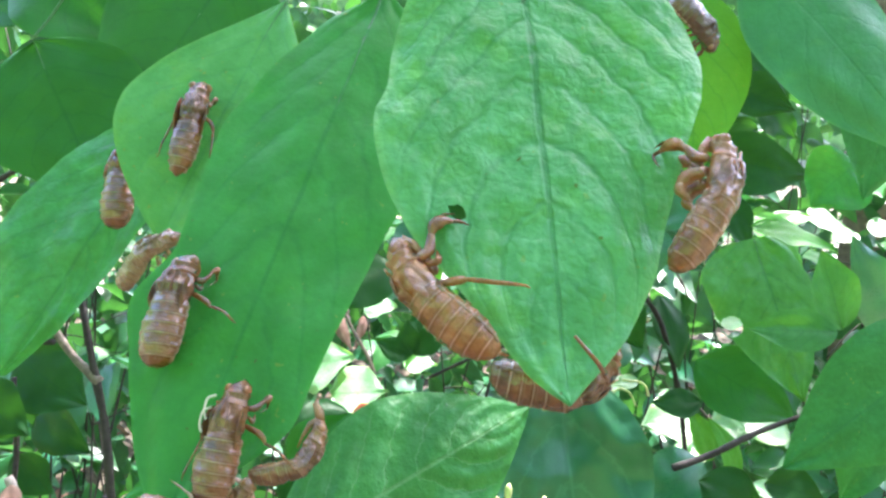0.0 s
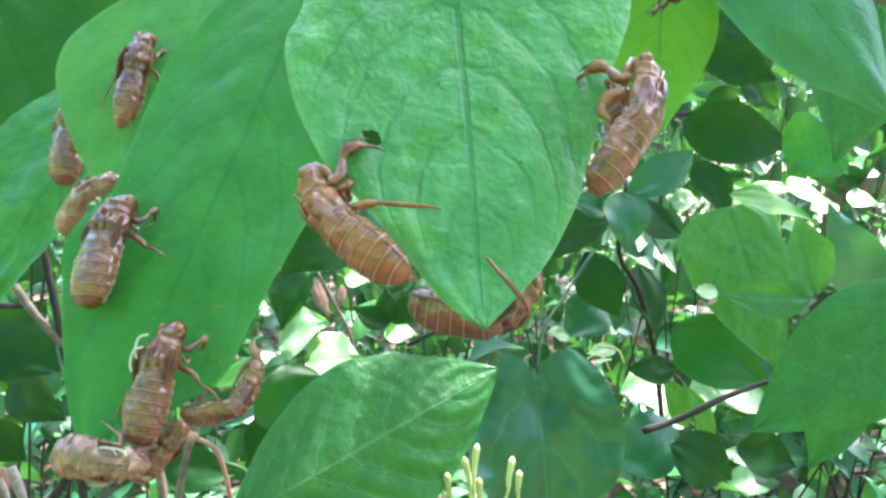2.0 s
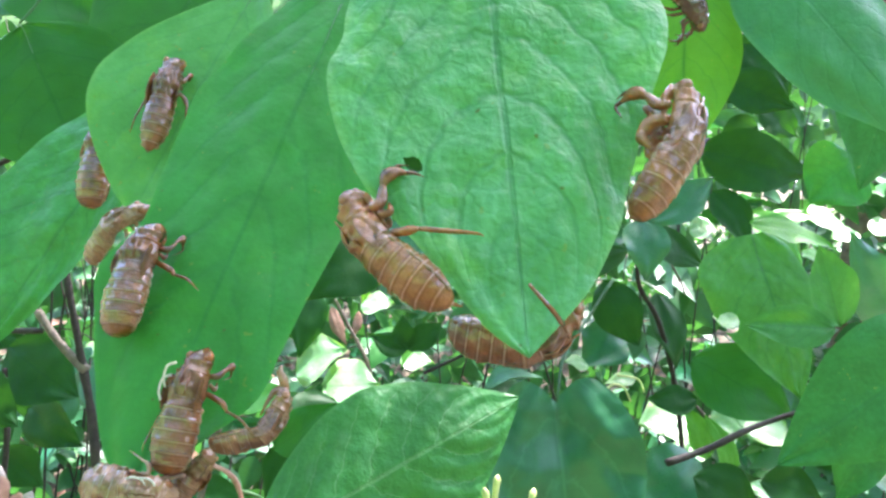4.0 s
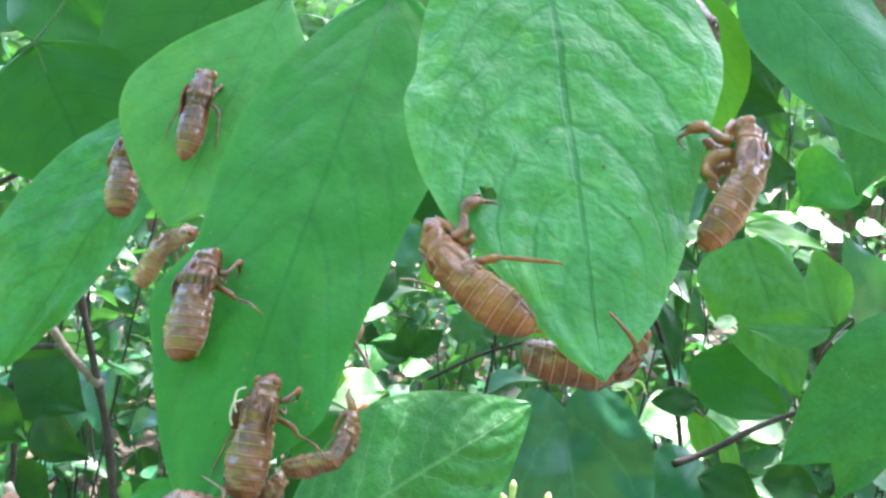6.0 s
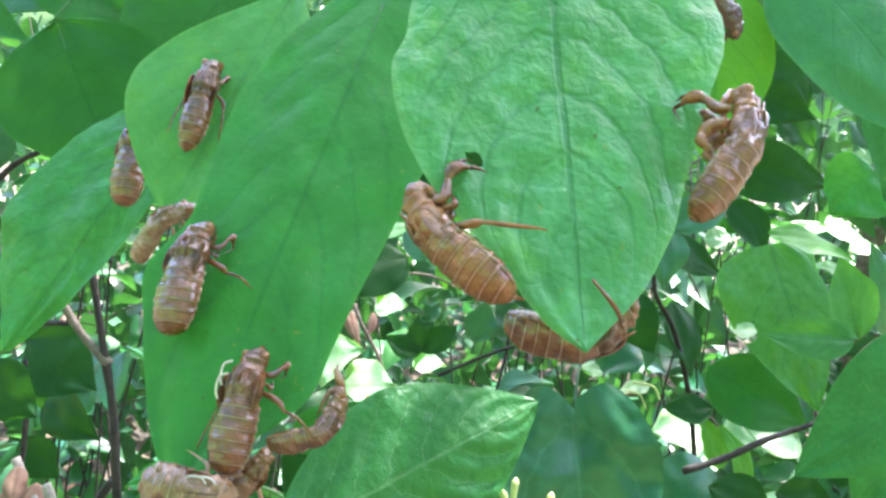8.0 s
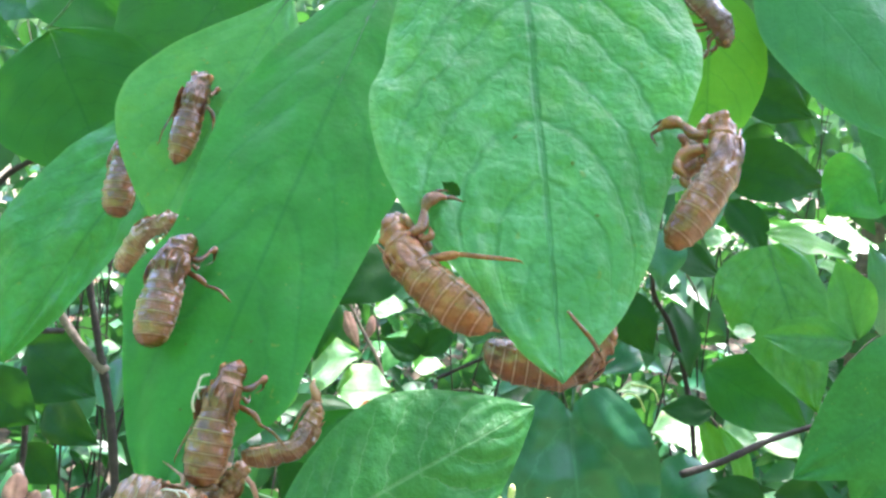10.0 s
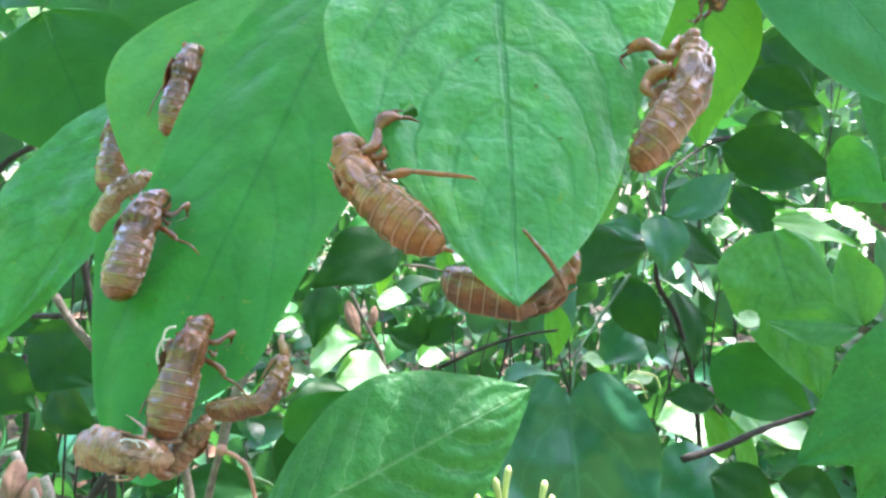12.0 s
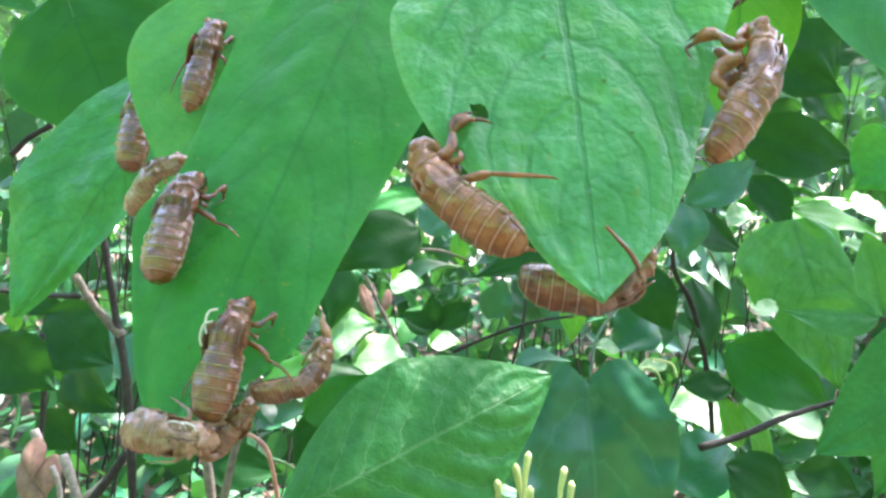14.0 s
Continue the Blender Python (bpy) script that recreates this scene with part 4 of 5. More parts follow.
bush_right = plant("bush", "leafy bush with shade-darkened and bluish green leaves on thin twigs")
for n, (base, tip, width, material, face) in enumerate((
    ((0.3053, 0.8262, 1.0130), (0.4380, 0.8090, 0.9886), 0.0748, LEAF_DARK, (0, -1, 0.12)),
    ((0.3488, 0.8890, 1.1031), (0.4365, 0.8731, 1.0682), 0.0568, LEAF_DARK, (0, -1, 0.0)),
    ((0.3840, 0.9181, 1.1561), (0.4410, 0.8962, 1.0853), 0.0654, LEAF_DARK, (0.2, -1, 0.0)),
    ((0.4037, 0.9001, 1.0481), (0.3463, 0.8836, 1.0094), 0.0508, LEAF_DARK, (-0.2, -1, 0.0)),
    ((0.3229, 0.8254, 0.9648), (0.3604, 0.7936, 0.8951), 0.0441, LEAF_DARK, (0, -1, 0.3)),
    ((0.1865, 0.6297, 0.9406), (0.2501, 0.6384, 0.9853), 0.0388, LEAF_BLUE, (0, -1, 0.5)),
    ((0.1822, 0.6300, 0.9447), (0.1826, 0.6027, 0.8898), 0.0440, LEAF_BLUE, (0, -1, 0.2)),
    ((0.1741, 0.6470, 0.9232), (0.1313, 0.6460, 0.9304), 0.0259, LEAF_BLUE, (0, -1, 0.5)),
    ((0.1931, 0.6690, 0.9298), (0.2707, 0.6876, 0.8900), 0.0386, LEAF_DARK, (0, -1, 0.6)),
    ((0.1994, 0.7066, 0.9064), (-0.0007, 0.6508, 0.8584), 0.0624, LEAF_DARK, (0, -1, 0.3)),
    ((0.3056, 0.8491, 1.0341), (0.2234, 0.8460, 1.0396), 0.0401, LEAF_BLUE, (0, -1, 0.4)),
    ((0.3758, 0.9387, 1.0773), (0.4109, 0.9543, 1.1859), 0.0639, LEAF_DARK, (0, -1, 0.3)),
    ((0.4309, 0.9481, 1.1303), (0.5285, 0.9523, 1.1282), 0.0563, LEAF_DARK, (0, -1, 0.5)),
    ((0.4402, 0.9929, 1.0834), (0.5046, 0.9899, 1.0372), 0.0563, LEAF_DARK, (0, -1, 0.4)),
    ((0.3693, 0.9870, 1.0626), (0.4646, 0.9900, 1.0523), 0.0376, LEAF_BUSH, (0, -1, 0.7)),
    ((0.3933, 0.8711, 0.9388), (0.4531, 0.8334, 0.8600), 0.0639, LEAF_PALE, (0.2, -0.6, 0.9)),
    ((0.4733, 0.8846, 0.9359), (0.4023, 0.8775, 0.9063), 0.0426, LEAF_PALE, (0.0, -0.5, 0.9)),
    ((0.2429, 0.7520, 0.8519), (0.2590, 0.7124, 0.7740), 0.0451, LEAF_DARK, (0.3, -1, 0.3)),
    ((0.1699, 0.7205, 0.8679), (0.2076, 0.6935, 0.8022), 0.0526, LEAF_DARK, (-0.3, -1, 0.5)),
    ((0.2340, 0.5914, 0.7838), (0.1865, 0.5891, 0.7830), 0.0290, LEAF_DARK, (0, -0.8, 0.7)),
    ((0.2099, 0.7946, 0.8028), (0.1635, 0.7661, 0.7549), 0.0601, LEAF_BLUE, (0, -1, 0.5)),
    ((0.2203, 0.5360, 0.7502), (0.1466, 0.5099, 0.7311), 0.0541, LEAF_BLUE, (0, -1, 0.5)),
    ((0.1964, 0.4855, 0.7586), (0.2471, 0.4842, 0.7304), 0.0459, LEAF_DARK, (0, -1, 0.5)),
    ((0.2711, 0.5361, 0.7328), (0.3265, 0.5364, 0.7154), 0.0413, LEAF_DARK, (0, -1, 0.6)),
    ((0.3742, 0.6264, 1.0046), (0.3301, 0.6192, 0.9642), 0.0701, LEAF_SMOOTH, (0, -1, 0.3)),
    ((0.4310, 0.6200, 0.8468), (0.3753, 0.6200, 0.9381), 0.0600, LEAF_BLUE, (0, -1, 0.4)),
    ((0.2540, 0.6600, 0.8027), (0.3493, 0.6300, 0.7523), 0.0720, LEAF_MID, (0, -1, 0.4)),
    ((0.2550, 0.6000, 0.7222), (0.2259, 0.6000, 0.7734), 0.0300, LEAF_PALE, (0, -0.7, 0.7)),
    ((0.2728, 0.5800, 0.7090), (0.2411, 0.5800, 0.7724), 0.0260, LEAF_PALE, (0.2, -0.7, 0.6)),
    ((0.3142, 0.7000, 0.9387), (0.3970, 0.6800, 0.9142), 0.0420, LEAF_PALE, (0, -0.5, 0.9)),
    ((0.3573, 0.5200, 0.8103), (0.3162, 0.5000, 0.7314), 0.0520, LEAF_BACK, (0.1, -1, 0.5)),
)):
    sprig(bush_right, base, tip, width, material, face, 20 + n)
stem(bush_right, ((0.1559, 0.4376, 0.7927), (0.1859, 0.4450, 0.8005), (0.2183, 0.4532, 0.8131), (0.2580, 0.4663, 0.8221)), 0.0027, 0.0018, BARK_DARK, "twig")
for line in (((0.1366, 0.5500, 0.8004), (0.1458, 0.5550, 0.8066), (0.1542, 0.5500, 0.8059), (0.1609, 0.5500, 0.7938)), ((0.1502, 0.5600, 0.8137), (0.1683, 0.5600, 0.8107), (0.1732, 0.5550, 0.8007))):
    stem(bush_right, line, 0.0013, 0.0008, BUD, "tendril")
stem(bush_right, ((0.1956, 0.6705, 0.9408), (0.2002, 0.6923, 0.8732), (0.2340, 0.7174, 0.8213), (0.2675, 0.7372, 0.7281), (0.2941, 0.7507, 0.5891)), 0.0020, 0.0034, BARK_DARK)
stem(bush_right, ((0.3195, 0.8483, 1.0228), (0.2856, 0.8451, 1.0100), (0.2274, 0.7774, 0.9758), (0.1956, 0.6705, 0.9408)), 0.0016, 0.0018, BARK_DARK, "twig")
stem(bush_right, ((0.4101, 0.9370, 1.0518), (0.3493, 0.8910, 1.0301), (0.2786, 0.8456, 1.0167)), 0.0016, 0.0018, BARK_DARK, "twig")
stem(bush_right, ((0.2377, 0.7062, 0.8896), (0.2480, 0.7045, 0.8724), (0.2542, 0.7029, 0.8580)), 0.0012, 0.0010, BARK_GREY, "twig")

def seedling(x, y, low, high, spread, leaves, seed):
    """An upright shrub: a few stems, side twigs, and small leaves set along them in pairs."""
    own = random.Random(seed)
    thing = plant("shrub", "leafy green shrub with thin brown stems", "shrub")
    for k in range(4):
        lean = Vector((own.uniform(-1, 1), own.uniform(-0.5, 0.5), 0)) * spread
        bow = Vector((own.uniform(-1, 1), own.uniform(-0.5, 0.5), 0)) * spread * 0.5
        line = [Vector((x, y, 0.0)) - lean * 0.8, Vector((x, y, low)) + lean * 0.3 + bow, Vector((x, y, high)) + lean * 1.2]
        stem(thing, line, 0.003, 0.0010, BARK_DARK)
        points = curve_points(line, 10)
        for n in range(leaves // 16):
            root = points[own.randint(8, 20)]
            way = Vector((own.uniform(-1, 1), own.uniform(-0.6, 0.4), own.uniform(-0.2, 0.6))).normalized()
            reach = spread * own.uniform(0.25, 0.75)
            stem(thing, [root, root + way * reach * 0.5 + Vector((0, 0, 0.01)), root + way * reach], 0.0012, 0.0006, BARK_DARK, "twig")
            for f in (0.45, 0.7, 0.9, 1.0):
                ob = new("leaf", own.choice(SHARED))
                ob.parent = thing
                turn = Euler((own.uniform(-1.0, 0.4), own.gauss(0, 0.5), math.atan2(-way.x, way.y) + own.choice((-0.9, 0.9)) + own.gauss(0, 0.4)))
                ob.matrix_world = Matrix.Translation(root + way * reach * f) @ turn.to_matrix().to_4x4() @ Matrix.Scale(own.uniform(0.6, 1.25), 4)
    return thing


SHARED = [finish(leaf_blade(0.046 + 0.007 * k, 0.023 + 0.0035 * k, bow=0.08, fold=0.15 + 0.06 * k, wave=0.003, bend=0.03 * (k - 2), twist=0.4 * (k - 2), point=1.8, rows=8, cols=4, seed=200 + k), "shrub_leaf", material)
          for k, material in enumerate((LEAF_BUSH, LEAF_BUSH, LEAF_MID, LEAF_BUSH, LEAF_BLUE, LEAF_BUSH))]
for k, (x, y, low, high) in enumerate(((-0.62, 1.15, 0.3, 0.85), (-0.36, 0.95, 0.3, 0.74), (-0.12, 1.05, 0.3, 0.80), (0.06, 0.92, 0.3, 0.78), (0.24, 0.95, 0.35, 0.86), (0.40, 1.08, 0.4, 1.02), (0.56, 1.22, 0.4, 1.14),
                                       (0.62, 1.0, 0.3, 0.84), (0.95, 1.55, 0.4, 1.3), (-0.80, 1.4, 0.4, 1.25), (0.2, 1.6, 0.4, 1.0), (-0.52, 0.85, 0.4, 1.16), (0.46, 0.86, 0.25, 0.64), (0.70, 0.92, 0.25, 0.70), (0.20, 0.78, 0.22, 0.60), (-0.22, 0.80, 0.22, 0.62))):
    seedling(x, y, low, high, 0.17, 64, 300 + k)

bush_middle = plant("bush", "low bush with pale sunlit leaves and leaves coloured dark for shade")
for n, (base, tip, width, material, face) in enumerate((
    # added backing leaf that keeps the front leaf's hole and gap dark
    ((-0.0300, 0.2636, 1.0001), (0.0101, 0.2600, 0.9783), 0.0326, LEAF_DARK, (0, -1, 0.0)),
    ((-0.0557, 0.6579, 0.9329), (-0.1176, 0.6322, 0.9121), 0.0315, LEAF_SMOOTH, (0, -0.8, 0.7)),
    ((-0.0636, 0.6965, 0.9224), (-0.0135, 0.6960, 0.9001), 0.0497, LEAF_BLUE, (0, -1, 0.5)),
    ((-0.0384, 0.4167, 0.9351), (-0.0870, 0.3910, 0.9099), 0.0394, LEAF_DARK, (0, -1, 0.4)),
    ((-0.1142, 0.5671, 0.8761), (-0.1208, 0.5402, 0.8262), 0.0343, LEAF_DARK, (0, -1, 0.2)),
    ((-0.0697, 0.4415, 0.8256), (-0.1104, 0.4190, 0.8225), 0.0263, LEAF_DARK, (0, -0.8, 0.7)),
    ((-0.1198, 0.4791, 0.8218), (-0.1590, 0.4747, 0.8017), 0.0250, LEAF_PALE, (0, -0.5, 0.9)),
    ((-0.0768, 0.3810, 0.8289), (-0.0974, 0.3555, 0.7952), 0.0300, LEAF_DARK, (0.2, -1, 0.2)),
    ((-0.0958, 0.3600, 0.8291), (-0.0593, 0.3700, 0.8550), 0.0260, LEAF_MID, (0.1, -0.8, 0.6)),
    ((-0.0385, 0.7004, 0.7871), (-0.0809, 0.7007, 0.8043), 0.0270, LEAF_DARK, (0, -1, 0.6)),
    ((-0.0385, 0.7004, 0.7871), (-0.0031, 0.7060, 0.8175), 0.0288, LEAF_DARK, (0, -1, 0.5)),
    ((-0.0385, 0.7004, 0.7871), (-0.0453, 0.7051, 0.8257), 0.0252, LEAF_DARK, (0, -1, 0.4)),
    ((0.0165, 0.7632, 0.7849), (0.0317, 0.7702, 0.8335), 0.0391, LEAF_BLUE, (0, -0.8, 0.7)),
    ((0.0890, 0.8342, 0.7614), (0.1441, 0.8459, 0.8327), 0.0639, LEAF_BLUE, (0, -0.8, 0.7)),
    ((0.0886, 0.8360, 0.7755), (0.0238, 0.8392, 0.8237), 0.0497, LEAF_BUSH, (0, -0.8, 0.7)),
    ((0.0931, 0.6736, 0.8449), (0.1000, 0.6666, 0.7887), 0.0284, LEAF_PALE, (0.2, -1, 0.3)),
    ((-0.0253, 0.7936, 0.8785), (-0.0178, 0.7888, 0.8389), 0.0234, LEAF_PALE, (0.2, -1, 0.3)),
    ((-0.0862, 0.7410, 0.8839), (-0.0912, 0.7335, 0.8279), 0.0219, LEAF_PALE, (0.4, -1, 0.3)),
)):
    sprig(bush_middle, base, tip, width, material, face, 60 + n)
stem(bush_middle, ((0.0975, 0.6508, 0.8233), (0.0645, 0.6582, 0.8143), (0.0261, 0.6644, 0.7977), (-0.0194, 0.6788, 0.7696)), 0.0014, 0.0020, BARK_DARK, "twig")
stem(bush_middle, ((-0.0644, 0.7101, 0.8713), (-0.0343, 0.7112, 0.8694), (-0.0040, 0.7113, 0.8592)), 0.0016, 0.0013, BARK_GREY, "twig")
stem(bush_middle, ((0.0537, 0.7099, 0.8273), (0.0526, 0.7056, 0.7945), (0.0408, 0.6973, 0.7347)), 0.0013, 0.0016, BARK_DARK, "twig")
stem(bush_middle, ((-0.1226, 0.7328, 0.8336), (-0.1063, 0.7296, 0.8028), (-0.0834, 0.7251, 0.7597), (-0.0693, 0.7161, 0.6854)), 0.0018, 0.0022, BARK_GREY)

# leaves of the far side of the bush in full sun, brightened by colour too
bush_sunlit = plant("bush", "bush with leaves in full sun, coloured pale for its glare")
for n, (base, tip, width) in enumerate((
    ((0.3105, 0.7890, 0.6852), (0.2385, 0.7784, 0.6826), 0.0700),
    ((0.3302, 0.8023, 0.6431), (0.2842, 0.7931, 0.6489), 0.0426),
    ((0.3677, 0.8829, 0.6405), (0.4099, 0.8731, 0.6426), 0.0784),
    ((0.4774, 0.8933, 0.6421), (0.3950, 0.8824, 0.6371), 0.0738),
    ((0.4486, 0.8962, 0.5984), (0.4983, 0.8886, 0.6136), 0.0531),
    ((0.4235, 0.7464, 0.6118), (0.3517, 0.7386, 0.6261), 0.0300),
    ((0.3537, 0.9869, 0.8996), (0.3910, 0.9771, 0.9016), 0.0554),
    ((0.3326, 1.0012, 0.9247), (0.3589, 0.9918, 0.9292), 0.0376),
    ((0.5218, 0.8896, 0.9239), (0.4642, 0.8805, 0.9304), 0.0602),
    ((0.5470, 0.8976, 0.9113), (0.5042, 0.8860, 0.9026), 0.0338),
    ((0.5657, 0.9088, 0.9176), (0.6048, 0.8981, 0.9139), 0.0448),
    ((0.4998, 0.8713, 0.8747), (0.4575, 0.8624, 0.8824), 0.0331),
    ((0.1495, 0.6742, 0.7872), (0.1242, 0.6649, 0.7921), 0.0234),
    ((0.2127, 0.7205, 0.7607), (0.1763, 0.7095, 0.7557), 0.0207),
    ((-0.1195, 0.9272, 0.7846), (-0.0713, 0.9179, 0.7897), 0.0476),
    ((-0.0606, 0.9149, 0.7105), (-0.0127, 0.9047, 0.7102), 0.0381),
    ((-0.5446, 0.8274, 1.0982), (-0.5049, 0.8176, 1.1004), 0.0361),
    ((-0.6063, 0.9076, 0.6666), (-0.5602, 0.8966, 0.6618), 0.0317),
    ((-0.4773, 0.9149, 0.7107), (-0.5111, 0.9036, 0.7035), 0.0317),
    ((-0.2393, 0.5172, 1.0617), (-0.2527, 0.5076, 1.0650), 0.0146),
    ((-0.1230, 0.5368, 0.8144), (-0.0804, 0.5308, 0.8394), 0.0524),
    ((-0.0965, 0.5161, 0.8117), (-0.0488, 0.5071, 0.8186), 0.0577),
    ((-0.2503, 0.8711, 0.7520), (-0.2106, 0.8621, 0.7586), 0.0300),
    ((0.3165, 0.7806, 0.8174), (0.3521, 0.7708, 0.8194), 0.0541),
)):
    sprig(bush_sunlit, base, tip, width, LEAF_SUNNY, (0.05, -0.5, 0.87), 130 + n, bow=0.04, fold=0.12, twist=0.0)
stem(bush_sunlit, ((0.3097, 0.8022, 0.7034), (0.3598, 0.8535, 0.6463), (0.4158, 0.8855, 0.5343), (0.4370, 0.8883, 0.4292)), 0.0018, 0.003, BARK_DARK)

bush_left = plant("bush", "leafy bush darkened for shade, with bare grey stems")
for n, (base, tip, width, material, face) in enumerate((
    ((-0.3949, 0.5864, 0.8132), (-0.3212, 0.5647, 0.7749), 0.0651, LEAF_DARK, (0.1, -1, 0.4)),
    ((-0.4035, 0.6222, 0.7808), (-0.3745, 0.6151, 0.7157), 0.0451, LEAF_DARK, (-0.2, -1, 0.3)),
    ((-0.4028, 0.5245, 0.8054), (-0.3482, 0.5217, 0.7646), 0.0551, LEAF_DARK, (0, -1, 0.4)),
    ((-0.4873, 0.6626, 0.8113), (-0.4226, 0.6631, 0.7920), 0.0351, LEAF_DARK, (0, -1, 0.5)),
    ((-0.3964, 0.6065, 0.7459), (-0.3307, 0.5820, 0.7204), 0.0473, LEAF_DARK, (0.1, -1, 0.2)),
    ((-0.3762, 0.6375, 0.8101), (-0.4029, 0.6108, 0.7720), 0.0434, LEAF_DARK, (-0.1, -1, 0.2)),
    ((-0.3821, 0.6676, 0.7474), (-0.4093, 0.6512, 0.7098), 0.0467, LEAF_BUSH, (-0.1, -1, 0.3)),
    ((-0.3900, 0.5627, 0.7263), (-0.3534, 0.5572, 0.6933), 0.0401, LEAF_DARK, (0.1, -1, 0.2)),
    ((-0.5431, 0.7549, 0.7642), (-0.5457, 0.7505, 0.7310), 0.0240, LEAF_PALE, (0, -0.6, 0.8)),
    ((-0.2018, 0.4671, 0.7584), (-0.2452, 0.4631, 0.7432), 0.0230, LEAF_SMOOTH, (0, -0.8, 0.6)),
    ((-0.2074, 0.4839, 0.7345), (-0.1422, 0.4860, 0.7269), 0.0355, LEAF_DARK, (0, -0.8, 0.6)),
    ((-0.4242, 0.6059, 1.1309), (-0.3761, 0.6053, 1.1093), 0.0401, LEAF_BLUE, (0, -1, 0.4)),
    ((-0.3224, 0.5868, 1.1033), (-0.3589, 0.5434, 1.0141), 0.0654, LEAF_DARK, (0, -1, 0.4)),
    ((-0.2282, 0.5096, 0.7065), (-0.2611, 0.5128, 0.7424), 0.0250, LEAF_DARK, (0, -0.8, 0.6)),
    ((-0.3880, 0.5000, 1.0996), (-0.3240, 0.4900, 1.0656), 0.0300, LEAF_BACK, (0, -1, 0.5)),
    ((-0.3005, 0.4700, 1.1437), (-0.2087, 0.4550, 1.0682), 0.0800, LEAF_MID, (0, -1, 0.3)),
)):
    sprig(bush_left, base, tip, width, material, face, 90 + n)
stem(bush_left, ((-0.2565, 0.4328, 0.9766), (-0.2445, 0.4231, 0.9155), (-0.2335, 0.4152, 0.8653), (-0.2228, 0.4072, 0.8150), (-0.2129, 0.3920, 0.7212)), 0.0022, 0.0030, BARK_DARK)
stem(bush_left, ((-0.2614, 0.4181, 0.8904), (-0.2466, 0.4154, 0.8701), (-0.2287, 0.4133, 0.8528)), 0.0024, 0.0032, BARK_GREY, "twig")
stem(bush_left, ((-0.3596, 0.4699, 0.8631), (-0.3219, 0.4713, 0.8609), (-0.2811, 0.4538, 0.8667)), 0.0018, 0.0024, BARK_DARK, "twig")
stem(bush_left, ((-0.3831, 0.5356, 0.9584), (-0.3701, 0.5386, 0.9726), (-0.3515, 0.5413, 0.9840)), 0.0022, 0.0028, BARK_DARK, "twig")
stem(bush_left, ((-0.3810, 0.5601, 0.8013), (-0.3763, 0.5512, 0.7472), (-0.3784, 0.5428, 0.6976), (-0.3840, 0.5325, 0.6379)), 0.0020, 0.0030, BARK_DARK)
stem(bush_left, ((-0.2408, 0.4377, 0.7595), (-0.2536, 0.4337, 0.7390), (-0.2685, 0.4296, 0.7185)), 0.0030, 0.0036, BARK_DARK, "twig")

vine = plant("vine", "brown woody vine with a reddish side shoot", "vine")
stem(vine, ((-0.0479, 0.4052, 1.0040), (-0.0880, 0.3939, 0.9459), (-0.1102, 0.3849, 0.8953), (-0.1303, 0.3751, 0.8382), (-0.1349, 0.3712, 0.8132)), 0.0040, 0.0026, BARK_GREY)
stem(vine, ((-0.1350, 0.3713, 0.8142), (-0.1396, 0.3681, 0.7948), (-0.1465, 0.3613, 0.7514)), 0.0022, 0.0026, BARK_GREY)
stem(vine, ((-0.1342, 0.3693, 0.8140), (-0.1229, 0.3674, 0.8098), (-0.1153, 0.3652, 0.7982), (-0.1057, 0.3597, 0.7561)), 0.0013, 0.0015, STALK, "side_shoot")
part("node", oval((-0.1345, 0.3693, 0.8143), (0.0034, 0.0032, 0.0036)), STALK, vine)
stem(vine, ((-0.1730, 0.3878, 0.8066), (-0.1634, 0.3863, 0.7914), (-0.1546, 0.3793, 0.7397)), 0.0026, 0.0030, BARK_GREY, "side_shoot")
stem(vine, ((-0.1174, 0.3717, 0.7969), (-0.1086, 0.3713, 0.7946), (-0.1008, 0.3796, 0.7839), (-0.0852, 0.3872, 0.7683)), 0.0012, 0.0010, STALK_GREEN, "side_shoot")


dead_twigs = plant("dead_twigs", "bare grey dead twigs with curled brown leaves", "dead twigs")
for line, start, end in (
    (((-0.2976, 0.4530, 0.7454), (-0.2918, 0.4509, 0.7313), (-0.2828, 0.4473, 0.7070)), 0.0030, 0.0034),
    (((-0.3175, 0.4693, 0.7266), (-0.3114, 0.4671, 0.7119), (-0.3082, 0.4629, 0.6863)), 0.0018, 0.0022),
    (((-0.3456, 0.4913, 0.7445), (-0.3392, 0.4886, 0.7271), (-0.3439, 0.4839, 0.7001), (-0.3547, 0.4781, 0.6684)), 0.0030, 0.0040),
    (((-0.2800, 0.4488, 0.7154), (-0.2661, 0.4516, 0.7284), (-0.2503, 0.4549, 0.7436)), 0.0022, 0.0016),
):
    stem(dead_twigs, line, start, end, BARK_PALE, "twig")
for n, (base, tip, width) in enumerate((((-0.3382, 0.4815, 0.7448), (-0.3278, 0.4576, 0.7204), 0.0174), ((-0.3228, 0.4802, 0.7325), (-0.3152, 0.4562, 0.7084), 0.0191), ((-0.3510, 0.4772, 0.7223), (-0.3171, 0.4554, 0.7041), 0.0217),
                                        ((-0.1306, 0.7575, 0.8202), (-0.1090, 0.7317, 0.7816), 0.0154), ((-0.1002, 0.7776, 0.8109), (-0.1076, 0.7522, 0.7827), 0.0119))):
    sprig(dead_twigs, base, tip, width, DRY, (0.3, -1, 0.4), 170 + n, curl=0.9, fold=0.5)
fallen = plant("dead_leaf", "small curled rust-red dead leaf caught on a pale leaf", "dead leaf")
sprig(fallen, (-0.0735, 0.4540, 0.8130), (-0.0535, 0.4470, 0.8300), 0.0150, RUST, (0.1, -0.8, 0.6), 180, curl=0.8, fold=0.4)


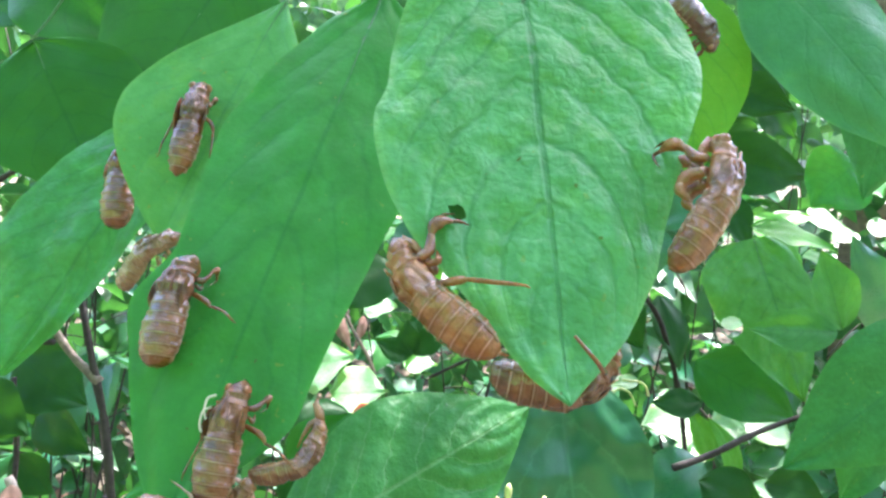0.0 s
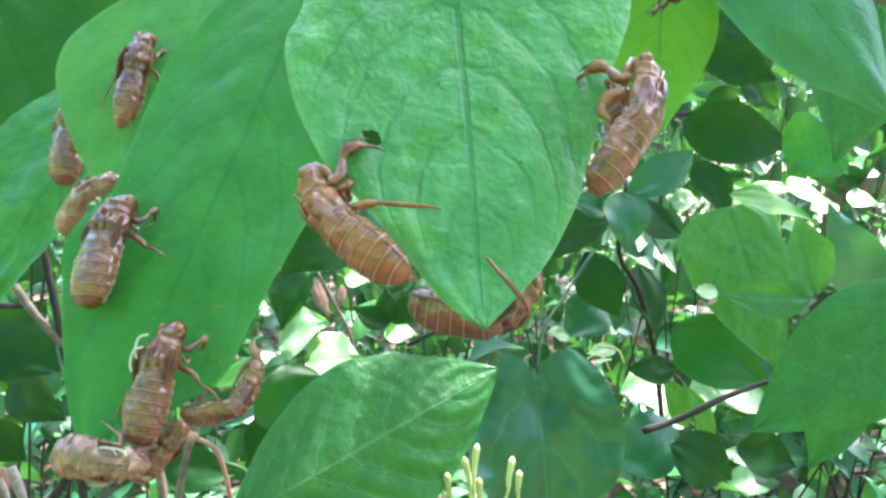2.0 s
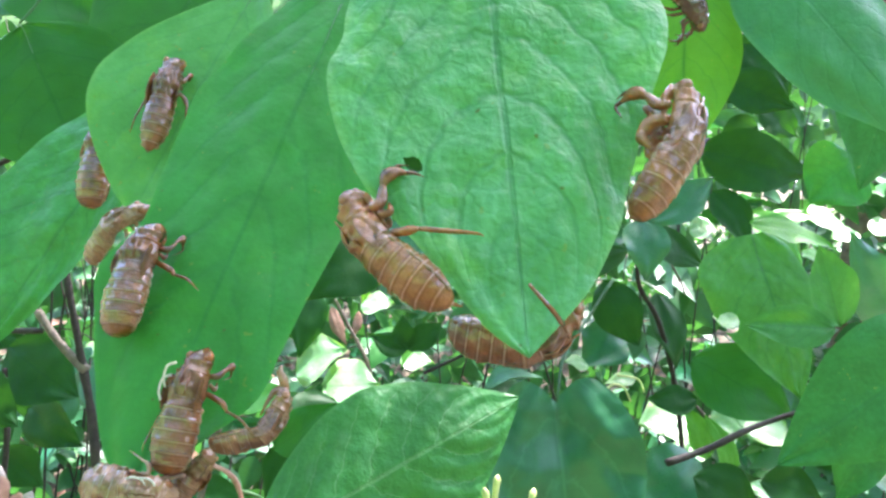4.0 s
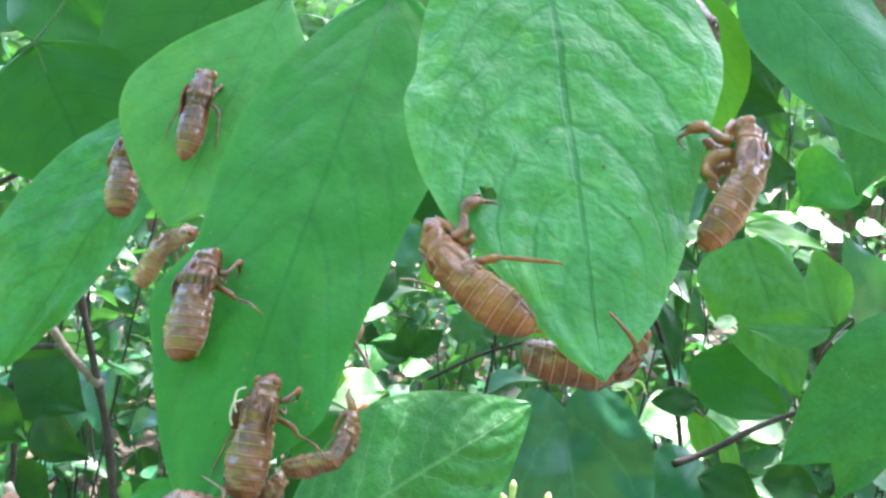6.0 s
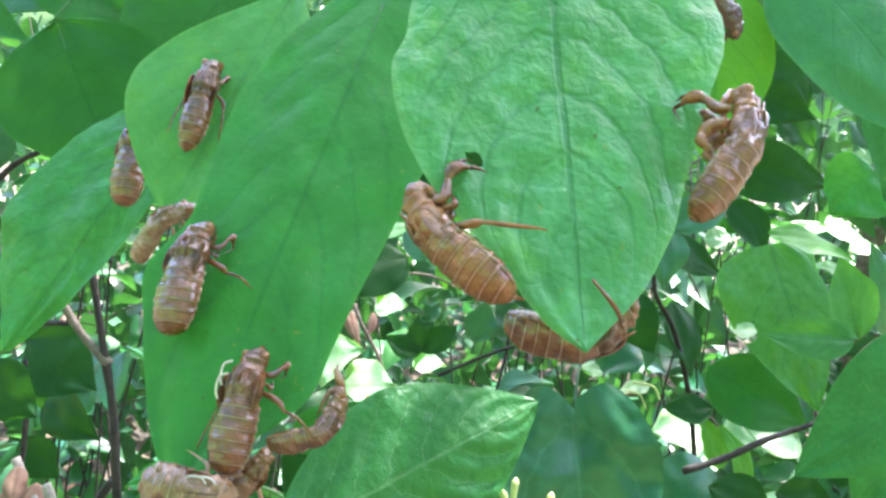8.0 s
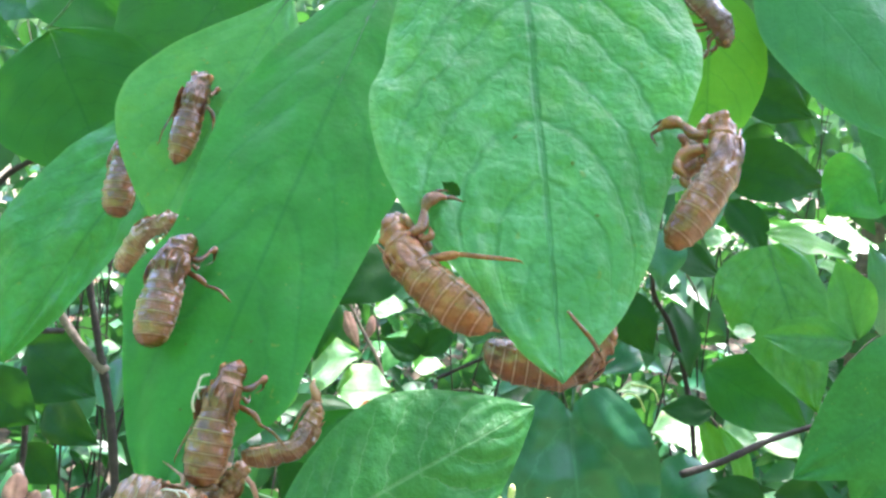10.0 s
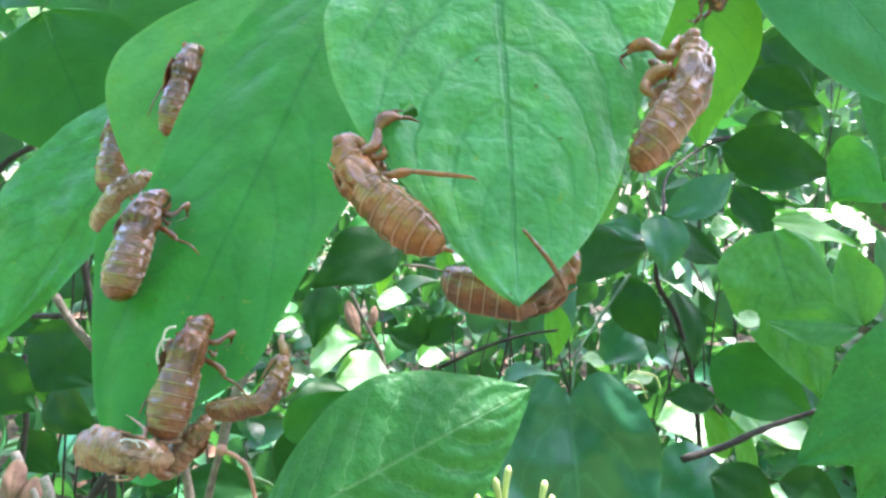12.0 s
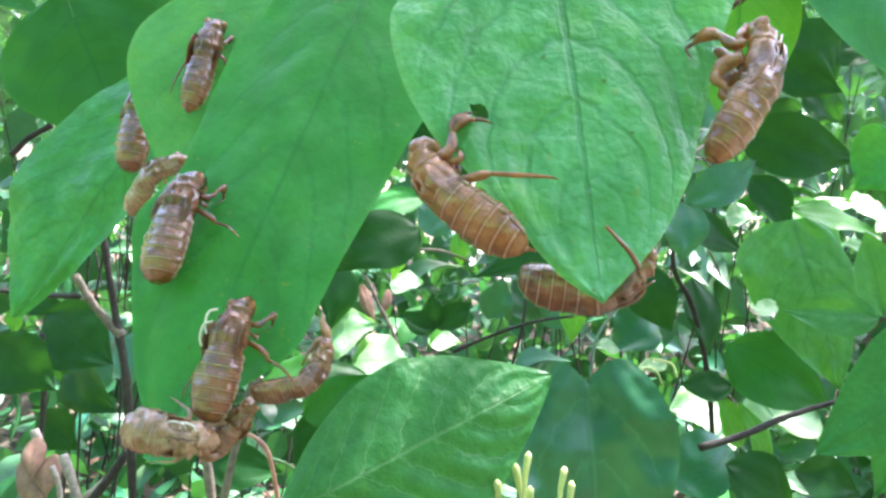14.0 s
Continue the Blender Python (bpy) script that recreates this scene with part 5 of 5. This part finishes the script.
def buds():
    thing = plant("flower_buds", "cluster of slender pale yellow-green flower buds", "flower buds")
    own = random.Random(9)
    foot = Vector((0.0323, 0.3399, 0.7670))
    stem(thing, (foot - Vector((0, 0, 0.05)), foot), 0.0016, 0.0014, STALK_GREEN)
    for top, bottom in (((0.0119, 0.3418, 0.8145), (0.0151, 0.3433, 0.7921)), ((0.0191, 0.3488, 0.8237), (0.0180, 0.3440, 0.7953)), ((0.0155, 0.3366, 0.8124), (0.0204, 0.3426, 0.7863)), ((0.0246, 0.3385, 0.8212), (0.0299, 0.3441, 0.7929)),
                        ((0.0324, 0.3494, 0.8235), (0.0316, 0.3447, 0.7960)), ((0.0534, 0.3538, 0.8142), (0.0491, 0.3449, 0.7923)), ((0.0568, 0.3480, 0.8088), (0.0543, 0.3444, 0.7880)), ((0.0331, 0.3369, 0.8097), (0.0375, 0.3430, 0.7841))):
        top, bottom = Vector(top), Vector(bottom)
        line = curve_points((foot, bottom, bottom.lerp(top, 0.5) + Vector((own.uniform(-1, 1), 0, 0)) * 0.0008, top), 6)
        radii = [0.0008 + 0.0014 * max(0.0, (k / (len(line) - 1) - 0.45) / 0.55) ** 0.7 for k in range(len(line) - 1)] + [0.0007]
        part("bud", tube(bmesh.new(), line, radii, 8), BUD, thing)
    return thing


buds()


# ---- cast skins ----
shell_front = cicada_shell("amber-brown cicada shell gripping a leaf edge", (-0.0152, 0.1018, 0.9926), (0.0015, 0.0926, 0.9782), (-0.70, -0.55, -0.60), curl=0.16, kink=0.08, grip=0.38, legs="fm", reach=0.6, middle=-0.09, plump=1.04, chest=0.84, spike=0.05, blunt=1.9, limbs=1.0, jitter=1)
shell_right = cicada_shell("amber-brown cicada shell curled on a leaf edge", (0.0384, 0.1115, 1.0114), (0.0288, 0.1007, 0.9905), (0.90, -0.68, 0.15), curl=0.18, kink=0.24, grip=0.28, legs="fk", reach=0.55, squat=0.9, plump=0.77, chest=0.92, blunt=2.2, limbs=0.95, jitter=2)
shell_tip = cicada_shell("red-brown cicada shell under a leaf tip", (0.0222, 0.1035, 0.9768), (0.0016, 0.1030, 0.9722), (0.10, -0.50, -1.0), material=SHELL_GLOSSY, curl=0.30, kink=0.55, legs="", plump=1.08, spike=0.0, jitter=3)
shell_left = cicada_shell("glossy brown cicada shell on a leaf", (-0.0747, 0.1696, 0.9795), (-0.0778, 0.1522, 0.9552), (-0.42, -0.95, 0.05), material=SHELL_GLOSSY, curl=0.12, legs="fm", sides=(1,), reach=1.15, splay=0.2, grip=0.2, squat=0.45, plump=1.02, jitter=4)
shell_low = cicada_shell("glossy red-brown cicada shell with white threads, on a leaf", (-0.0551, 0.1470, 0.9537), (-0.0594, 0.1334, 0.9306), (-0.36, -0.95, 0.05), material=SHELL_GLOSSY, curl=0.12, legs="fm", other="h", reach=1.2, splay=0.2, grip=0.2, squat=0.45, plump=1.0, thread=True, jitter=5)
shell_upper = cicada_shell("narrow brown cicada shell on a pale leaf", (-0.1078, 0.2696, 1.0299), (-0.1126, 0.2513, 0.9940), (0.1, -1, 0.1), material=SHELL_GLOSSY, curl=0.08, plump=0.68, chest=1.10, blunt=1.65, legs="fm", squat=0.4, grip=0.2, reach=0.72, limbs=0.65, jitter=6)
shell_behind = cicada_shell("brown cicada shell half hidden by a leaf", (-0.1555, 0.3134, 1.0072), (-0.1575, 0.2947, 0.9675), (-0.5, -0.9, 0), material=SHELL_GLOSSY, curl=0.1, legs="", plump=1.05, jitter=7)
shell_arm = cicada_shell("faded brown cicada shell half hidden by a leaf", (-0.0862, 0.1897, 0.9825), (-0.1018, 0.1867, 0.9668), (-0.5, -0.8, 0.4), material=SHELL_PALE, curl=0.1, kink=0.4, legs="fm", sides=(1,), plump=0.80, crush=2.8, jitter=8)
shell_bottom = cicada_shell("faded dusty cicada shell with white threads at a leaf tip", (-0.0554, 0.1280, 0.9283), (-0.0750, 0.1302, 0.9297), (-0.1, -0.85, 0.35), material=SHELL_PALE, curl=0.2, legs="fm", plump=1.15, crush=3.2, thread=True, jitter=9)
shell_under = cicada_shell("dull dark cicada shell wedged under another", (-0.0518, 0.1399, 0.9331), (-0.0617, 0.1350, 0.9216), (0.3, -0.9, -0.3), material=SHELL_DULL, curl=0.2, legs="m", plump=1.1, jitter=12)
shell_twig = cicada_shell("dull brown cicada shell clinging to a leaf tip", (-0.0362, 0.1435, 0.9462), (-0.0512, 0.1365, 0.9362), (0.5, -0.5, -0.7), material=SHELL_DULL, curl=0.3, kink=0.6, legs="", plump=0.86, crush=1.8, spike=0.0, jitter=10)
shell_top = cicada_shell("dark brown cicada shell in shade", (0.0962, 0.2666, 1.0488), (0.0793, 0.2700, 1.0690), (0.5, -0.7, 0.4), material=SHELL_DARK, curl=0.2, plump=1.2, jitter=11)

# one thin leg of the shell under the leaf tip is hooked over the leaf
inward = shell_tip.matrix_world.inverted()
part("hind_leg", rod([inward @ Vector(p) for p in ((0.0178, 0.0937, 0.9750), (0.0160, 0.0910, 0.9774), (0.0140, 0.0904, 0.9796), (0.0124, 0.0912, 0.9813))], 0.00045, 0.00025), SHELL_GLOSSY, shell_tip)

# a scrap of clear skin stands up from the head of the shell at the leaf tip
inward = shell_twig.matrix_world.inverted()
part("torn_skin", tube(bmesh.new(), [inward @ Vector(p) for p in ((-0.0366, 0.1436, 0.9455), (-0.0370, 0.1438, 0.9480), (-0.0378, 0.1441, 0.9496), (-0.0374, 0.1443, 0.9510))], [0.0011, 0.0011, 0.0007, 0.0003], 10), SHELL_PALE, shell_twig, "pale scrap of clear skin")

FRONT = [leaf_front, shell_front, shell_right, shell_tip]
LEFT = [leaf_left, shell_left, shell_low, shell_bottom, shell_under, shell_twig, shell_arm]
BACK = [leaf_folded, shell_upper, shell_behind, leaf_far_left]


# ---- the sway of the near leaves in the breeze ----
SWAY_FRONT = ((0.0111, 0.1058, 0.9909), [
    (0, -0.0003, -0.0026, 0.0006, 0.96),
    (0.5, -0.0002, -0.0019, 0.0003, 0.95),
    (1, -0.0002, -0.0011, 0.0001, -0.05),
    (1.5, -0.0003, -0.0015, 0.0003, -0.30),
    (2, -0.0003, -0.0017, 0.0002, -0.20),
    (2.5, -0.0005, -0.0026, 0.0005, -0.62),
    (3, 0.0000, 0.0000, 0.0000, -0.00),
    (3.2, -0.0004, -0.0024, 0.0005, -0.15),
    (5.5, 0.0002, 0.0018, -0.0005, -0.77),
    (6, -0.0010, -0.0048, 0.0010, 1.21),
    (6.5, -0.0001, -0.0008, 0.0002, 0.88),
    (7, -0.0002, -0.0001, 0.0002, 0.09),
    (7.5, 0.0006, 0.0018, -0.0005, -0.68),
    (8, -0.0003, -0.0011, 0.0002, 0.19),
    (8.2, 0.0001, -0.0006, 0.0000, -0.09),
    (10.3, -0.0004, -0.0006, 0.0002, -0.09),
    (10.5, 0.0009, 0.0021, -0.0004, -1.10),
    (11, -0.0002, -0.0003, 0.0002, 0.04),
    (11.5, -0.0001, 0.0010, -0.0001, -1.07),
    (12, -0.0003, -0.0007, 0.0005, 0.47),
    (12.5, 0.0002, -0.0007, -0.0005, 2.25),
    (13, -0.0001, -0.0004, 0.0002, -0.04),
    (13.5, -0.0002, 0.0004, 0.0004, -1.08),
    (14, 0.0012, 0.0029, -0.0011, -2.68),
])
SWAY_LEFT = ((-0.0601, 0.1518, 0.9510), [
    (0, 0.0017, -0.0020, -0.0005, -0.13),
    (0.5, 0.0021, -0.0026, -0.0001, -1.05),
    (1, 0.0020, -0.0027, 0.0001, -0.80),
    (1.5, 0.0015, -0.0010, -0.0007, -0.11),
    (2, 0.0023, -0.0027, 0.0002, -0.14),
    (2.5, 0.0035, -0.0036, -0.0008, -0.67),
    (3, 0.0000, 0.0000, 0.0000, -0.00),
    (3.2, 0.0022, -0.0028, -0.0001, -0.52),
    (5.5, 0.0008, -0.0007, -0.0005, -1.43),
    (6, 0.0039, -0.0075, 0.0006, -0.83),
    (6.5, 0.0022, -0.0034, 0.0001, -1.31),
    (7, 0.0020, -0.0032, 0.0002, -1.04),
    (7.5, 0.0017, -0.0028, 0.0004, -1.65),
    (8, 0.0050, -0.0058, -0.0010, -2.34),
    (8.2, 0.0015, -0.0027, 0.0001, -0.94),
    (10.3, 0.0026, -0.0042, 0.0004, -1.34),
    (10.5, 0.0011, -0.0012, -0.0004, -1.55),
    (11, 0.0022, -0.0035, 0.0001, -1.41),
    (11.5, 0.0024, -0.0045, 0.0007, -1.62),
    (12, 0.0024, -0.0037, 0.0001, -0.44),
    (12.5, 0.0012, -0.0016, -0.0003, -0.85),
    (13, 0.0018, -0.0027, -0.0001, -0.87),
    (13.5, 0.0026, -0.0039, -0.0001, 0.16),
    (14, 0.0018, -0.0025, 0.0001, -1.39),
])
SWAY_BACK = ((-0.1099, 0.2599, 1.0230), [
    (0, 0.0025, 0.0003, 0.0021, -0.00),
    (0.5, 0.0000, 0.0002, 0.0014, -0.00),
    (1, -0.0015, 0.0003, 0.0015, -0.00),
    (1.5, -0.0005, 0.0003, 0.0017, -0.00),
    (2, 0.0000, 0.0002, 0.0013, -0.00),
    (2.5, -0.0006, 0.0006, 0.0033, -0.00),
    (3, 0.0000, 0.0000, 0.0000, -0.00),
    (3.2, -0.0002, 0.0006, 0.0042, -0.00),
    (5.5, 0.0002, -0.0002, -0.0012, -0.00),
    (6, 0.0010, 0.0010, 0.0073, -0.00),
    (6.5, 0.0005, 0.0002, 0.0011, -0.00),
    (7, 0.0005, 0.0000, 0.0001, -0.00),
    (7.5, 0.0007, -0.0002, -0.0016, -0.00),
    (8, 0.0001, 0.0001, 0.0009, -0.00),
    (8.2, 0.0002, 0.0001, 0.0007, -0.00),
    (10.3, -0.0003, 0.0002, 0.0011, -0.00),
    (10.5, 0.0018, -0.0003, -0.0021, -0.00),
    (11, 0.0004, 0.0002, 0.0010, -0.00),
    (11.5, 0.0009, -0.0000, -0.0003, -0.00),
    (12, 0.0022, 0.0002, 0.0004, -0.00),
    (12.5, 0.0001, -0.0001, -0.0007, -0.00),
    (13, -0.0009, 0.0008, 0.0057, -0.00),
    (13.5, -0.0002, 0.0013, 0.0098, -0.00),
    (14, -0.0002, 0.0003, 0.0017, -0.00),
])



def sway(pivot, row):
    t, x, y, z, turn = row
    p = Vector(pivot)
    return t, Matrix.Translation(p + Vector((x, y, z))) @ pose(0, 0, 0, 0, turn, 0) @ Matrix.Translation(-p)


def motions():
    for things, (pivot, rows) in ((FRONT, SWAY_FRONT), (LEFT, SWAY_LEFT), (BACK, SWAY_BACK)):
        for thing in things:
            rest = thing.matrix_world.copy()
            walk(thing, [(t, m @ rest) for t, m in (sway(pivot, row) for row in rows)])


motions()
